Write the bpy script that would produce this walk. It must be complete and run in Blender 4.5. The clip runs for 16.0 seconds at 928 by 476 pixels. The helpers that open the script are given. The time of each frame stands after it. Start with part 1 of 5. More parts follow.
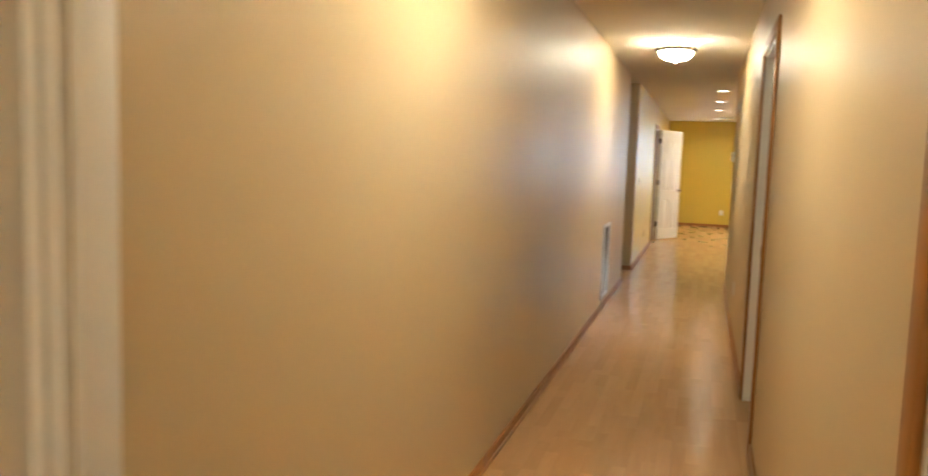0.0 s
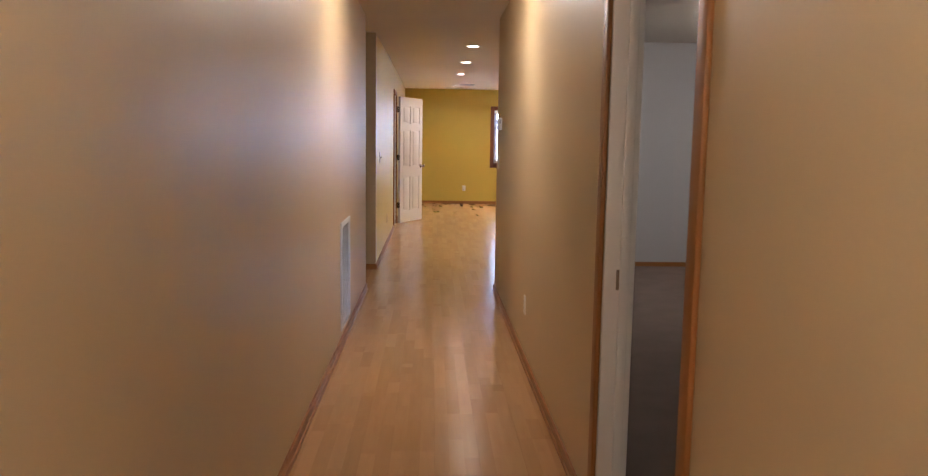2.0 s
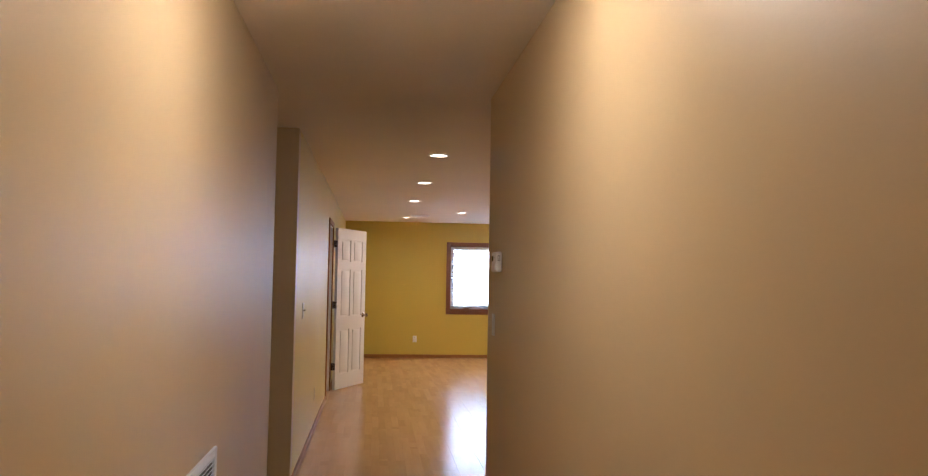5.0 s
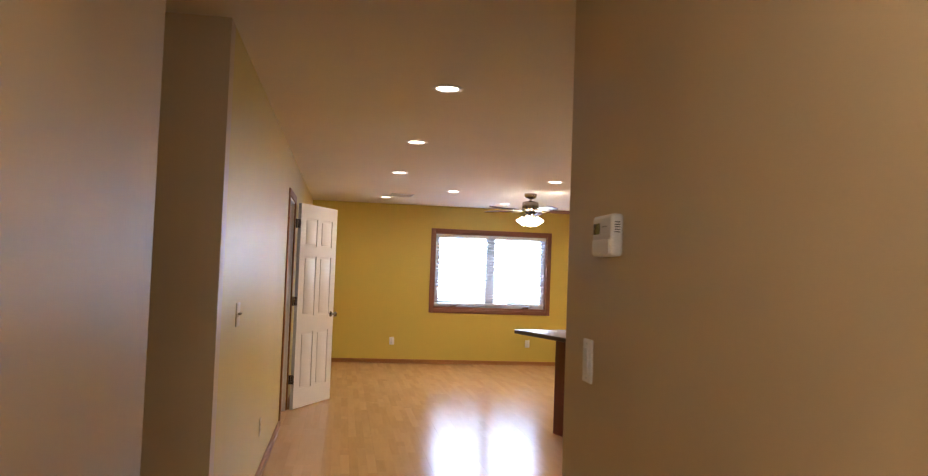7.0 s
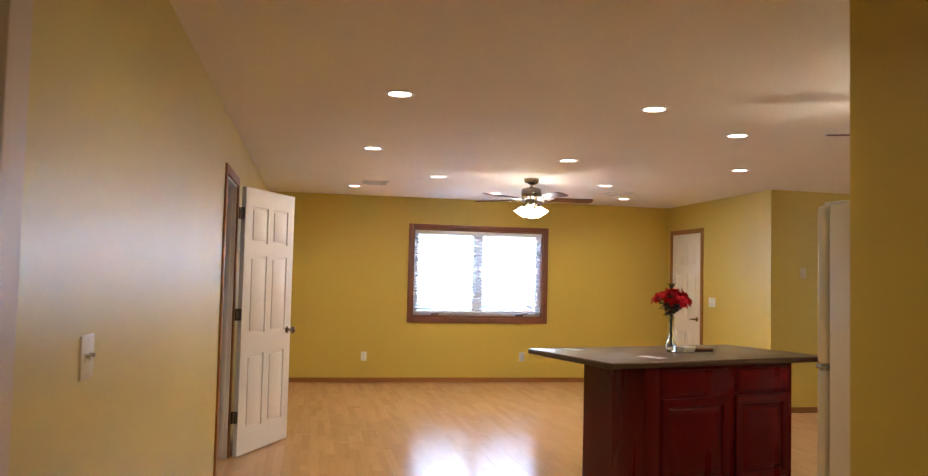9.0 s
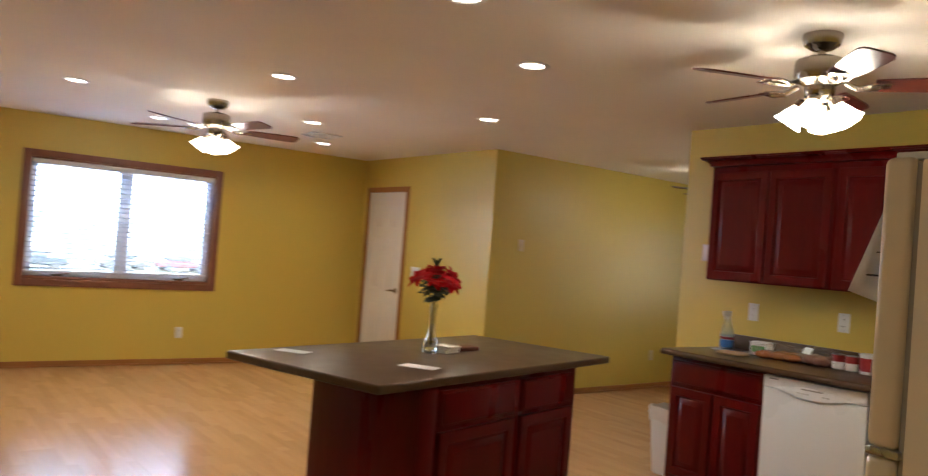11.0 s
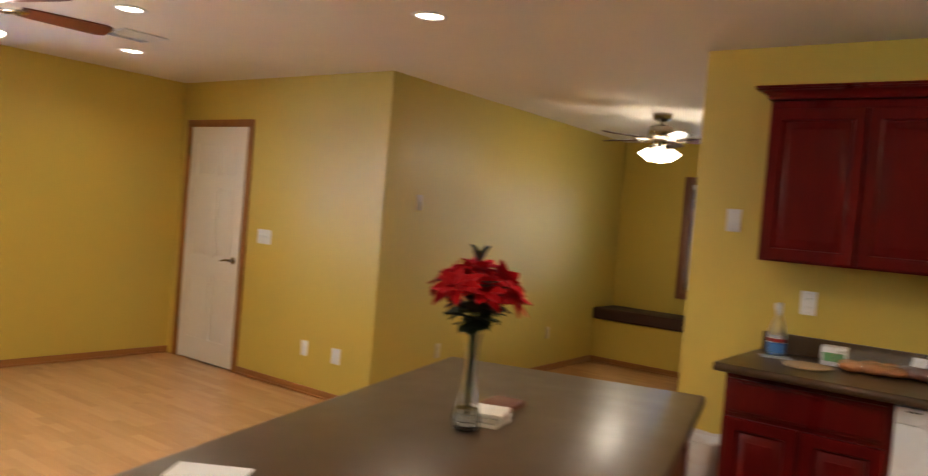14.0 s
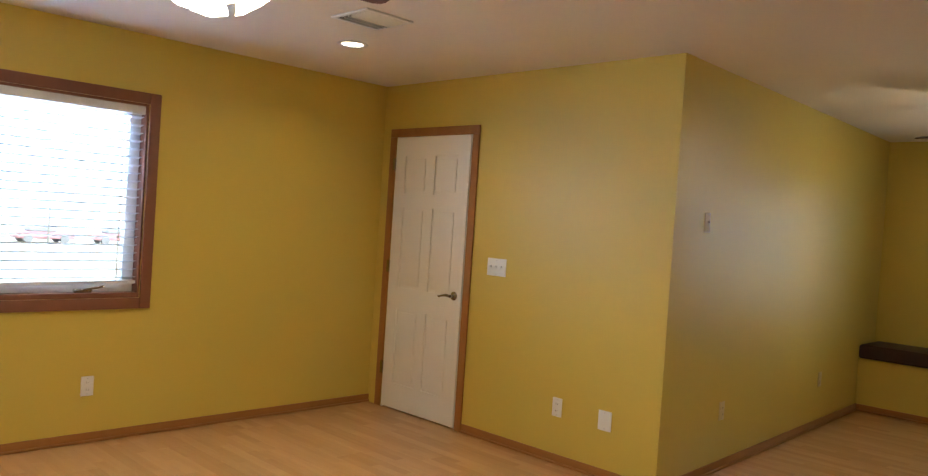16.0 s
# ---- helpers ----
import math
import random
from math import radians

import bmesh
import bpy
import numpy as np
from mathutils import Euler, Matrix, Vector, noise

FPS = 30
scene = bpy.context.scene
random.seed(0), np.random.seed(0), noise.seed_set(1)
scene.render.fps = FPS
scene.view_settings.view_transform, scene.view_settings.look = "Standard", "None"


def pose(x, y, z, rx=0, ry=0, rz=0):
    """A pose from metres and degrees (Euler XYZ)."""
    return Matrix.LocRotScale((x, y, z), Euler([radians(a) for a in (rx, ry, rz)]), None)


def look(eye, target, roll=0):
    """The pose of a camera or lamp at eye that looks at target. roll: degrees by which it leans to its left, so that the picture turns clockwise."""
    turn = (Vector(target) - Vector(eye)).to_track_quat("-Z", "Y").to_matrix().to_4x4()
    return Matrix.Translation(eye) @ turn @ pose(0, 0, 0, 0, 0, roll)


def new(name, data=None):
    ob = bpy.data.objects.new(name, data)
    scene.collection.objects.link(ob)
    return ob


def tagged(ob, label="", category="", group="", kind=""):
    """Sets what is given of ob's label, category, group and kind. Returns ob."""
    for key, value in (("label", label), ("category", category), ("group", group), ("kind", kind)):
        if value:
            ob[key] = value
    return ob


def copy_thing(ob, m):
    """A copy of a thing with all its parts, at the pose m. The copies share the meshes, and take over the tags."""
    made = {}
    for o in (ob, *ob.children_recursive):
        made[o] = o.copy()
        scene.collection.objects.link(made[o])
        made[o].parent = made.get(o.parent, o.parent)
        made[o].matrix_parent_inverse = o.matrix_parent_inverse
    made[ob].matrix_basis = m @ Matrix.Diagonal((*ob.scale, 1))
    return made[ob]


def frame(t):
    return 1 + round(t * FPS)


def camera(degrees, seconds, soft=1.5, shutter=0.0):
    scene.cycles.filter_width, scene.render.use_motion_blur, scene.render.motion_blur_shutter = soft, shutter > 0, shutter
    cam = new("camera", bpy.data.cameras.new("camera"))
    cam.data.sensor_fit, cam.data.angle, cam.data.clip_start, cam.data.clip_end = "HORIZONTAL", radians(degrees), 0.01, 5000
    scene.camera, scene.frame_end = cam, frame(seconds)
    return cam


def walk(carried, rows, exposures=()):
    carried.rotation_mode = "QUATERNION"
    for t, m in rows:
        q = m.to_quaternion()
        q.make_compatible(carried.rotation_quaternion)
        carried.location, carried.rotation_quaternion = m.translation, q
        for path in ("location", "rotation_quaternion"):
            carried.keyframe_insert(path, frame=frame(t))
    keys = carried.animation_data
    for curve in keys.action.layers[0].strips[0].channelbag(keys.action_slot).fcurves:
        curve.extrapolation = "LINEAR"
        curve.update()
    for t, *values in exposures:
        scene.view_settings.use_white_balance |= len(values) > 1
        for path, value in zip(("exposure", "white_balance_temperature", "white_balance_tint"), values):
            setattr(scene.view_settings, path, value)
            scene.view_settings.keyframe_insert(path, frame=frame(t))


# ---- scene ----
cam = camera(61.2, 16.0, soft=1.2, shutter=0.4)
PATH = [
    (0, (0.365, 0.172, 1.395), (-0.213, 2.076, 1.194), 1.9),
    (0.5, (0.215, 0.83, 1.357), (-0.058, 2.801, 1.156), 1.2),
    (1, (0.136, 1.412, 1.354), (0.07, 3.399, 1.138), 0.9),
    (1.5, (0.115, 1.961, 1.363), (0.144, 3.947, 1.127), 0.8),
    (2, (0.071, 2.47, 1.37), (0.155, 4.453, 1.122), 0.9),
    (2.5, (0.077, 2.964, 1.387), (0.19, 4.95, 1.18), 1.1),
    (3, (0.04, 3.437, 1.408), (0.181, 5.431, 1.326), 1.4),
    (3.5, (0.037, 3.867, 1.445), (0.193, 5.861, 1.483), 1.4),
    (4, (0.057, 4.32, 1.48), (0.227, 6.31, 1.575), 1.7),
    (4.2, (0.051, 4.492, 1.464), (0.234, 6.481, 1.571), 1.4),
    (6.5, (0.004, 6.788, 1.397), (0.286, 8.766, 1.495), 1.9),
    (7, (-0.001, 7.314, 1.401), (0.298, 9.289, 1.492), 2.1),
    (7.5, (0.02, 7.783, 1.395), (0.334, 9.757, 1.487), 2.2),
    (8, (0.008, 8.277, 1.392), (0.34, 10.247, 1.492), 2.4),
    (8.2, (0.018, 8.433, 1.377), (0.356, 10.402, 1.48), 1.9),
    (10.3, (0.16, 10.309, 1.434), (0.865, 12.18, 1.504), 3.2),
    (10.5, (0.183, 10.515, 1.435), (1.033, 12.324, 1.495), 3.4),
    (11, (0.289, 10.96, 1.439), (1.48, 12.566, 1.47), 4.4),
    (11.5, (0.394, 11.287, 1.449), (1.827, 12.682, 1.459), 5.0),
    (12, (0.474, 11.627, 1.442), (2.085, 12.812, 1.437), 5.2),
    (12.5, (0.649, 11.977, 1.432), (2.347, 13.034, 1.413), 5.3),
    (13, (0.803, 12.31, 1.43), (2.525, 13.326, 1.409), 5.3),
    (13.5, (0.913, 12.707, 1.443), (2.63, 13.732, 1.409), 5.2),
    (14, (0.918, 13.055, 1.461), (2.512, 14.261, 1.404), 4.8),
    (14.5, (0.899, 13.522, 1.421), (2.336, 14.911, 1.368), 3.8),
    (15, (1.041, 13.994, 1.424), (2.395, 15.464, 1.371), 3.7),
    (15.5, (1.093, 14.336, 1.436), (2.463, 15.793, 1.395), 3.6),
    (16, (1.151, 14.687, 1.443), (2.574, 16.091, 1.401), 3.8),
]
walk(cam, [(t, look(eye, target, roll)) for t, eye, target, roll in PATH],
     exposures=[(0.0, 1.04, 6150, -6), (1.0, 0.78, 5300, -3), (2.0, 0.56, 5550, 11), (4.0, 0.28, 5700, 11), (6.5, 0.36, 5750, 8), (8.0, 0.58, 5800, 7), (10.5, 0.25, 5600, 4), (12.5, 0.17, 6000, 11), (14.0, 0.28, 5950, 6), (16.0, 0.15, 5900, 1)])

# ---- light ----
world = bpy.data.worlds.new("sky")
scene.world = world
world.use_nodes = True
wn = world.node_tree.nodes
sky = wn.new("ShaderNodeTexSky")
sky.sky_type, sky.sun_disc = "NISHITA", False
sky.sun_elevation, sky.sun_rotation = radians(40), radians(188)
wn["Background"].inputs["Strength"].default_value = 0.15
world.node_tree.links.new(sky.outputs["Color"], wn["Background"].inputs["Color"])
sun = new("sun", bpy.data.lights.new("sun", "SUN"))
sun.data.energy, sun.data.angle, sun.data.color = 5.0, radians(10), (1.0, 0.95, 0.88)
sun.matrix_world = look((-6, -40, 34), (0, 0, 0))

WARM = (1.0, 0.80, 0.58)


def area_lamp(name, m, sx, sy, watts, color, spread=180, shape="RECTANGLE"):
    d = bpy.data.lights.new(name, "AREA")
    d.shape, d.size, d.size_y, d.energy, d.color, d.spread = shape, sx, sy, watts, color, radians(spread)
    ob = new(name, d)
    ob.matrix_world = m
    return ob


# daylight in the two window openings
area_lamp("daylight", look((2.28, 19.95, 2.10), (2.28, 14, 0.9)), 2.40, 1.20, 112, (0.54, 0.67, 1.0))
area_lamp("daylight", look((9.62, 15.475, 2.25), (5, 15.475, 1.0)), 2.10, 1.20, 7, (0.60, 0.72, 1.0))

# ---- materials ----
MATS = {}


def mat(name, color, rough=0.5, metal=0.0, color2=None, scale=3.0, grain=60.0, bump=0.05, stretch=(1, 1, 1), coat=0.0, vary=0.0, spec=0.5, amount=0.5):
    """A principled material with variation at two scales, a fine bump and an optional change from object to object."""
    if name in MATS:
        return MATS[name]
    m = bpy.data.materials.new(name)
    m.use_nodes = True
    n, l = m.node_tree.nodes, m.node_tree.links
    b = n["Principled BSDF"]
    tc = n.new("ShaderNodeTexCoord")
    mp = n.new("ShaderNodeMapping")
    mp.inputs["Scale"].default_value = stretch
    l.new(tc.outputs["Object"], mp.inputs["Vector"])
    big, fine = n.new("ShaderNodeTexNoise"), n.new("ShaderNodeTexNoise")
    big.inputs["Scale"].default_value, big.inputs["Detail"].default_value = scale, 4
    fine.inputs["Scale"].default_value, fine.inputs["Detail"].default_value = grain, 3
    l.new(mp.outputs["Vector"], big.inputs["Vector"])
    l.new(mp.outputs["Vector"], fine.inputs["Vector"])
    mix = n.new("ShaderNodeMix")
    mix.data_type = "RGBA"
    c2 = color2 or tuple(c * 0.86 for c in color)
    mix.inputs["A"].default_value, mix.inputs["B"].default_value = (*color, 1), (*c2, 1)
    add = n.new("ShaderNodeMath")
    add.operation = "MULTIPLY_ADD"
    add.inputs[1].default_value, add.inputs[2].default_value = amount, 0.0
    l.new(fine.outputs["Fac"], add.inputs[0])
    add2 = n.new("ShaderNodeMath")
    add2.operation = "MULTIPLY_ADD"
    add2.inputs[1].default_value = 0.9
    l.new(big.outputs["Fac"], add2.inputs[0])
    l.new(add.outputs[0], add2.inputs[2])
    sub = n.new("ShaderNodeMath")
    sub.operation, sub.use_clamp = "SUBTRACT", True
    sub.inputs[1].default_value = 0.2
    l.new(add2.outputs[0], sub.inputs[0])
    l.new(sub.outputs[0], mix.inputs["Factor"])
    out = mix.outputs["Result"]
    if vary:
        info, hsv, vr = n.new("ShaderNodeObjectInfo"), n.new("ShaderNodeHueSaturation"), n.new("ShaderNodeMapRange")
        vr.inputs["To Min"].default_value, vr.inputs["To Max"].default_value = 1 - vary, 1 + vary
        l.new(info.outputs["Random"], vr.inputs["Value"])
        l.new(vr.outputs["Result"], hsv.inputs["Value"])
        l.new(out, hsv.inputs["Color"])
        out = hsv.outputs["Color"]
    l.new(out, b.inputs["Base Color"])
    rr = n.new("ShaderNodeMapRange")
    rr.inputs["To Min"].default_value, rr.inputs["To Max"].default_value = rough * 0.85, min(1, rough * 1.15)
    l.new(big.outputs["Fac"], rr.inputs["Value"])
    l.new(rr.outputs["Result"], b.inputs["Roughness"])
    b.inputs["Metallic"].default_value = metal
    b.inputs["Coat Weight"].default_value = coat
    b.inputs["Coat Roughness"].default_value = 0.15
    b.inputs["Specular IOR Level"].default_value = spec
    if bump:
        bp = n.new("ShaderNodeBump")
        bp.inputs["Strength"].default_value, bp.inputs["Distance"].default_value = bump, 0.004
        l.new(fine.outputs["Fac"], bp.inputs["Height"])
        l.new(bp.outputs["Normal"], b.inputs["Normal"])
    MATS[name] = m
    return m


def glow(name, color, strength):
    m = bpy.data.materials.new(name)
    m.use_nodes = True
    b = m.node_tree.nodes["Principled BSDF"]
    b.inputs["Base Color"].default_value = (0.9, 0.88, 0.84, 1)
    b.inputs["Roughness"].default_value = 0.4
    b.inputs["Emission Color"].default_value, b.inputs["Emission Strength"].default_value = (*color, 1), strength
    return m


def glass(name, color=(1, 1, 1), rough=0.0, ior=1.45):
    m = bpy.data.materials.new(name)
    m.use_nodes = True
    b = m.node_tree.nodes["Principled BSDF"]
    b.inputs["Base Color"].default_value = (*color, 1)
    b.inputs["Roughness"].default_value, b.inputs["IOR"].default_value = rough, ior
    b.inputs["Transmission Weight"].default_value = 1
    return m


YELLOW = mat("yellow_wall_paint", (0.605, 0.456, 0.084), 0.40, color2=(0.54, 0.412, 0.076), scale=0.7, grain=170, bump=0.10, spec=0.42)
BEIGE = mat("beige_wall_paint", (0.590, 0.450, 0.262), 0.46, color2=(0.54, 0.41, 0.235), scale=0.7, grain=170, bump=0.10, spec=0.48)
GREYWALL = mat("pale_grey_wall_paint", (0.62, 0.60, 0.60), 0.6, scale=0.8, grain=170, bump=0.08)
CEIL = mat("ceiling_paint", (0.83, 0.77, 0.68), 0.9, scale=0.9, grain=110, bump=0.25)
OAK = mat("oak_trim", (0.36, 0.165, 0.042), 0.48, color2=(0.24, 0.09, 0.025), scale=2, grain=24, bump=0.06, stretch=(3, 3, 0.25), spec=0.35)
OAK_H = mat("oak_trim_lengthwise", (0.36, 0.165, 0.042), 0.45, color2=(0.24, 0.09, 0.025), scale=2, grain=24, bump=0.06, stretch=(0.35, 0.35, 3), spec=0.4)
WINWOOD = mat("window_wood", (0.23, 0.095, 0.055), 0.4, color2=(0.16, 0.06, 0.035), scale=2, grain=26, bump=0.05, stretch=(0.5, 3, 0.5))
WHITE = mat("white_door_paint", (0.78, 0.74, 0.68), 0.38, color2=(0.73, 0.69, 0.63), scale=2, grain=90, bump=0.03)
CHERRY = mat("cherry_cabinet_wood", (0.120, 0.0045, 0.0042), 0.28, color2=(0.052, 0.0018, 0.0018), scale=2.2, grain=18, bump=0.04, stretch=(3, 3, 0.4), vary=0.06, spec=0.19)
COUNTER = mat("brown_laminate_counter", (0.068, 0.040, 0.021), 0.31, color2=(0.054, 0.032, 0.017), scale=9, grain=140, bump=0.0, spec=0.33, amount=0.3)
STEEL = mat("brushed_steel", (0.45, 0.48, 0.52), 0.28, 1.0, scale=8, grain=200, bump=0.02)
NICKEL = mat("brushed_nickel", (0.40, 0.35, 0.29), 0.26, 1.0, scale=8, grain=120, bump=0.01)
BRONZE = mat("antique_bronze", (0.24, 0.19, 0.145), 0.30, 1.0, scale=10, grain=120, bump=0.02)
APPL = mat("white_appliance_enamel", (0.74, 0.76, 0.79), 0.28, scale=2, grain=160, bump=0.015)
CREAM = mat("cream_fridge_enamel", (0.70, 0.62, 0.47), 0.34, scale=2, grain=260, bump=0.05)
ALMOND = mat("almond_plastic", (0.66, 0.56, 0.32), 0.4, scale=6, grain=200, bump=0.01)
PLASTIC = mat("white_plastic", (0.79, 0.79, 0.79), 0.4, scale=6, grain=200, bump=0.01)
DARK = mat("dark_plastic", (0.02, 0.018, 0.016), 0.4, scale=6, grain=120, bump=0.02)
CARPET = mat("brown_carpet", (0.26, 0.19, 0.155), 0.95, color2=(0.17, 0.125, 0.10), scale=5, grain=240, bump=0.8)
BLIND = mat("white_blind_slat", (0.76, 0.78, 0.84), 0.45, scale=4, grain=50, bump=0.02)
BLADE = mat("fan_blade_cherry", (0.13, 0.022, 0.014), 0.30, color2=(0.07, 0.012, 0.008), scale=3, grain=22, bump=0.03, stretch=(0.4, 3, 3), coat=0.3)
CUSHION = mat("black_bench_cushion", (0.018, 0.011, 0.010), 0.55, color2=(0.05, 0.014, 0.010), scale=6, grain=200, bump=0.15)
PAPER = mat("paper", (0.80, 0.81, 0.83), 0.8, scale=9, grain=140, bump=0.02)
INK = mat("ink", (0.06, 0.06, 0.07), 0.8, scale=9, grain=100, bump=0.0)
GLOW_CAN = glow("downlight_lens", (1.0, 0.84, 0.66), 16.0)
GLOW_FAN = glow("fan_shade_glass", (1.0, 0.84, 0.64), 18.0)
GLOW_HALL = glow("ceiling_lamp_glass", (1.0, 0.85, 0.68), 54.0)
GLOW_ROOM = glow("bedroom_lamp_glass", (1.0, 0.86, 0.70), 60.0)
PANE = glass("window_pane", (1, 1, 1), 0.0, 1.01)
CLEAR = glass("clear_glass", (0.97, 0.99, 0.98), 0.02, 1.48)


def floor_material():
    """Three-strip maple laminate: every board carries three strips, each of blocks that break at other places and differ in tone."""
    m = bpy.data.materials.new("maple_laminate")
    m.use_nodes = True
    n, l = m.node_tree.nodes, m.node_tree.links
    b = n["Principled BSDF"]

    def calc(op, a, b_=0.0, c=0.0):
        q = n.new("ShaderNodeMath")
        q.operation = op
        for i, v in enumerate((a, b_, c)):
            if isinstance(v, (int, float)):
                q.inputs[i].default_value = v
            else:
                l.new(v, q.inputs[i])
        return q.outputs[0]

    tc, info, sep = n.new("ShaderNodeTexCoord"), n.new("ShaderNodeObjectInfo"), n.new("ShaderNodeSeparateXYZ")
    l.new(tc.outputs["Object"], sep.inputs[0])
    rnd = info.outputs["Random"]
    strip = calc("FLOOR", calc("MULTIPLY_ADD", sep.outputs["X"], 1 / 0.0645, 1.5))
    along = calc("ADD", calc("MULTIPLY_ADD", sep.outputs["Y"], 1 / 0.56, 10.0), calc("MULTIPLY_ADD", strip, 0.38, calc("MULTIPLY", rnd, 17.0)))
    block = calc("FLOOR", along)
    vec, white = n.new("ShaderNodeCombineXYZ"), n.new("ShaderNodeTexWhiteNoise")
    for i, o in enumerate((strip, block, calc("MULTIPLY", rnd, 91.0))):
        l.new(o, vec.inputs[i])
    white.noise_dimensions = "3D"
    l.new(vec.outputs[0], white.inputs["Vector"])
    shift, st, grain = n.new("ShaderNodeVectorMath"), n.new("ShaderNodeMapping"), n.new("ShaderNodeTexNoise")
    shift.operation = "ADD"
    l.new(tc.outputs["Object"], shift.inputs[0])
    l.new(white.outputs["Color"], shift.inputs[1])
    st.inputs["Scale"].default_value = (9, 0.9, 1)
    l.new(shift.outputs[0], st.inputs["Vector"])
    l.new(st.outputs["Vector"], grain.inputs["Vector"])
    grain.inputs["Scale"].default_value, grain.inputs["Detail"].default_value = 3.0, 5
    cloud, fine = n.new("ShaderNodeTexNoise"), n.new("ShaderNodeTexNoise")
    cloud.inputs["Scale"].default_value, fine.inputs["Scale"].default_value = 1.6, 9.0
    l.new(tc.outputs["Object"], cloud.inputs["Vector"])
    l.new(tc.outputs["Object"], fine.inputs["Vector"])
    fac = calc("ADD", calc("MULTIPLY", white.outputs["Value"], 0.43), calc("MULTIPLY_ADD", grain.outputs["Fac"], 0.60, -0.035))
    mix = n.new("ShaderNodeMix")
    mix.data_type = "RGBA"
    mix.inputs["A"].default_value, mix.inputs["B"].default_value = (0.575, 0.340, 0.158, 1), (0.400, 0.222, 0.098, 1)
    l.new(fac, mix.inputs["Factor"])
    l.new(mix.outputs["Result"], b.inputs["Base Color"])
    b.inputs["Specular IOR Level"].default_value = 0.33
    rr = n.new("ShaderNodeMapRange")
    rr.inputs["To Min"].default_value, rr.inputs["To Max"].default_value = 0.15, 0.26
    l.new(cloud.outputs["Fac"], rr.inputs["Value"])
    l.new(rr.outputs["Result"], b.inputs["Roughness"])
    bp = n.new("ShaderNodeBump")
    bp.inputs["Strength"].default_value, bp.inputs["Distance"].default_value = 0.06, 0.002
    l.new(fine.outputs["Fac"], bp.inputs["Height"])
    l.new(bp.outputs["Normal"], b.inputs["Normal"])
    return m


LAMINATE = floor_material()

# ---- mesh helpers ----


def box(bm, lo, hi, bev=0.0, seg=2, vbev=0.0):
    vs = [bm.verts.new((x, y, z)) for z in (lo[2], hi[2]) for y in (lo[1], hi[1]) for x in (lo[0], hi[0])]
    fs = [bm.faces.new([vs[i] for i in q]) for q in ((0, 2, 3, 1), (4, 5, 7, 6), (0, 1, 5, 4), (2, 6, 7, 3), (0, 4, 6, 2), (1, 3, 7, 5))]
    edges = {e for f in fs for e in f.edges}
    if vbev:
        up = [e for e in edges if abs(e.verts[0].co.z - e.verts[1].co.z) > 1e-6]
        bmesh.ops.bevel(bm, geom=up, offset=vbev, segments=4, affect="EDGES", profile=0.5)
    elif bev:
        bev = min(bev, 0.45 * min(abs(hi[i] - lo[i]) for i in range(3)))
        bmesh.ops.bevel(bm, geom=list(edges), offset=bev, segments=seg, affect="EDGES", profile=0.5)
    return bm


def lathe(bm, prof, c=(0, 0, 0), n=24, caps=True):
    """Turns a profile of (radius, height) round the vertical through c."""
    rings = []
    for r, z in prof:
        rings.append([bm.verts.new((c[0] + r * math.cos(2 * math.pi * i / n), c[1] + r * math.sin(2 * math.pi * i / n), c[2] + z)) for i in range(n)])
    for a, b in zip(rings, rings[1:]):
        for i in range(n):
            bm.faces.new((a[i], a[(i + 1) % n], b[(i + 1) % n], b[i]))
    if caps:
        bm.faces.new(rings[0][::-1])
        bm.faces.new(rings[-1])
    return bm


def tube(bm, path, r, n=10):
    """A round bar along a path of points; r is a number or one for each point."""
    rings = []
    pts = [Vector(p) for p in path]
    for i, p in enumerate(pts):
        d = (pts[min(i + 1, len(pts) - 1)] - pts[max(i - 1, 0)]).normalized()
        u = d.cross(Vector((0, 0, 1)))
        if u.length < 1e-3:
            u = d.cross(Vector((0, 1, 0)))
        u.normalize()
        v = d.cross(u)
        rad = r[i] if hasattr(r, "__len__") else r
        rings.append([bm.verts.new(p + rad * (math.cos(2 * math.pi * k / n) * u + math.sin(2 * math.pi * k / n) * v)) for k in range(n)])
    for a, b in zip(rings, rings[1:]):
        for k in range(n):
            bm.faces.new((a[k], a[(k + 1) % n], b[(k + 1) % n], b[k]))
    bm.faces.new(rings[0][::-1])
    bm.faces.new(rings[-1])
    return bm


def mesh_of(name, bm, material, smooth=True):
    bmesh.ops.recalc_face_normals(bm, faces=bm.faces)
    me = bpy.data.meshes.new(name)
    bm.to_mesh(me)
    bm.free()
    me.materials.append(material)
    if smooth:
        me.shade_smooth()
        me.set_sharp_from_angle(angle=radians(32))
    return me


def part(name, bm, material, parent, label="", m=None):
    """Links a bmesh as one mesh object under a thing or under a part."""
    ob = new(name, mesh_of(name, bm, material))
    ob.parent = parent
    if m is not None:
        ob.matrix_basis = m
    return tagged(ob, label)


def thing(name, label, category, m=None, group="", kind=""):
    ob = new(name)
    ob.empty_display_size = 0.05
    if m is not None:
        ob.matrix_basis = m
    return tagged(ob, label, category, group, kind)


def solid(name, bm, material, label="", category="", group="", kind="", m=None):
    ob = new(name, mesh_of(name, bm, material))
    if m is not None:
        ob.matrix_basis = m
    return tagged(ob, label, category, group, kind)


def B():
    return bmesh.new()


def bx(lo, hi, bev=0.0, seg=2):
    return box(B(), lo, hi, bev, seg)


# ---- setting ----
H = 2.44


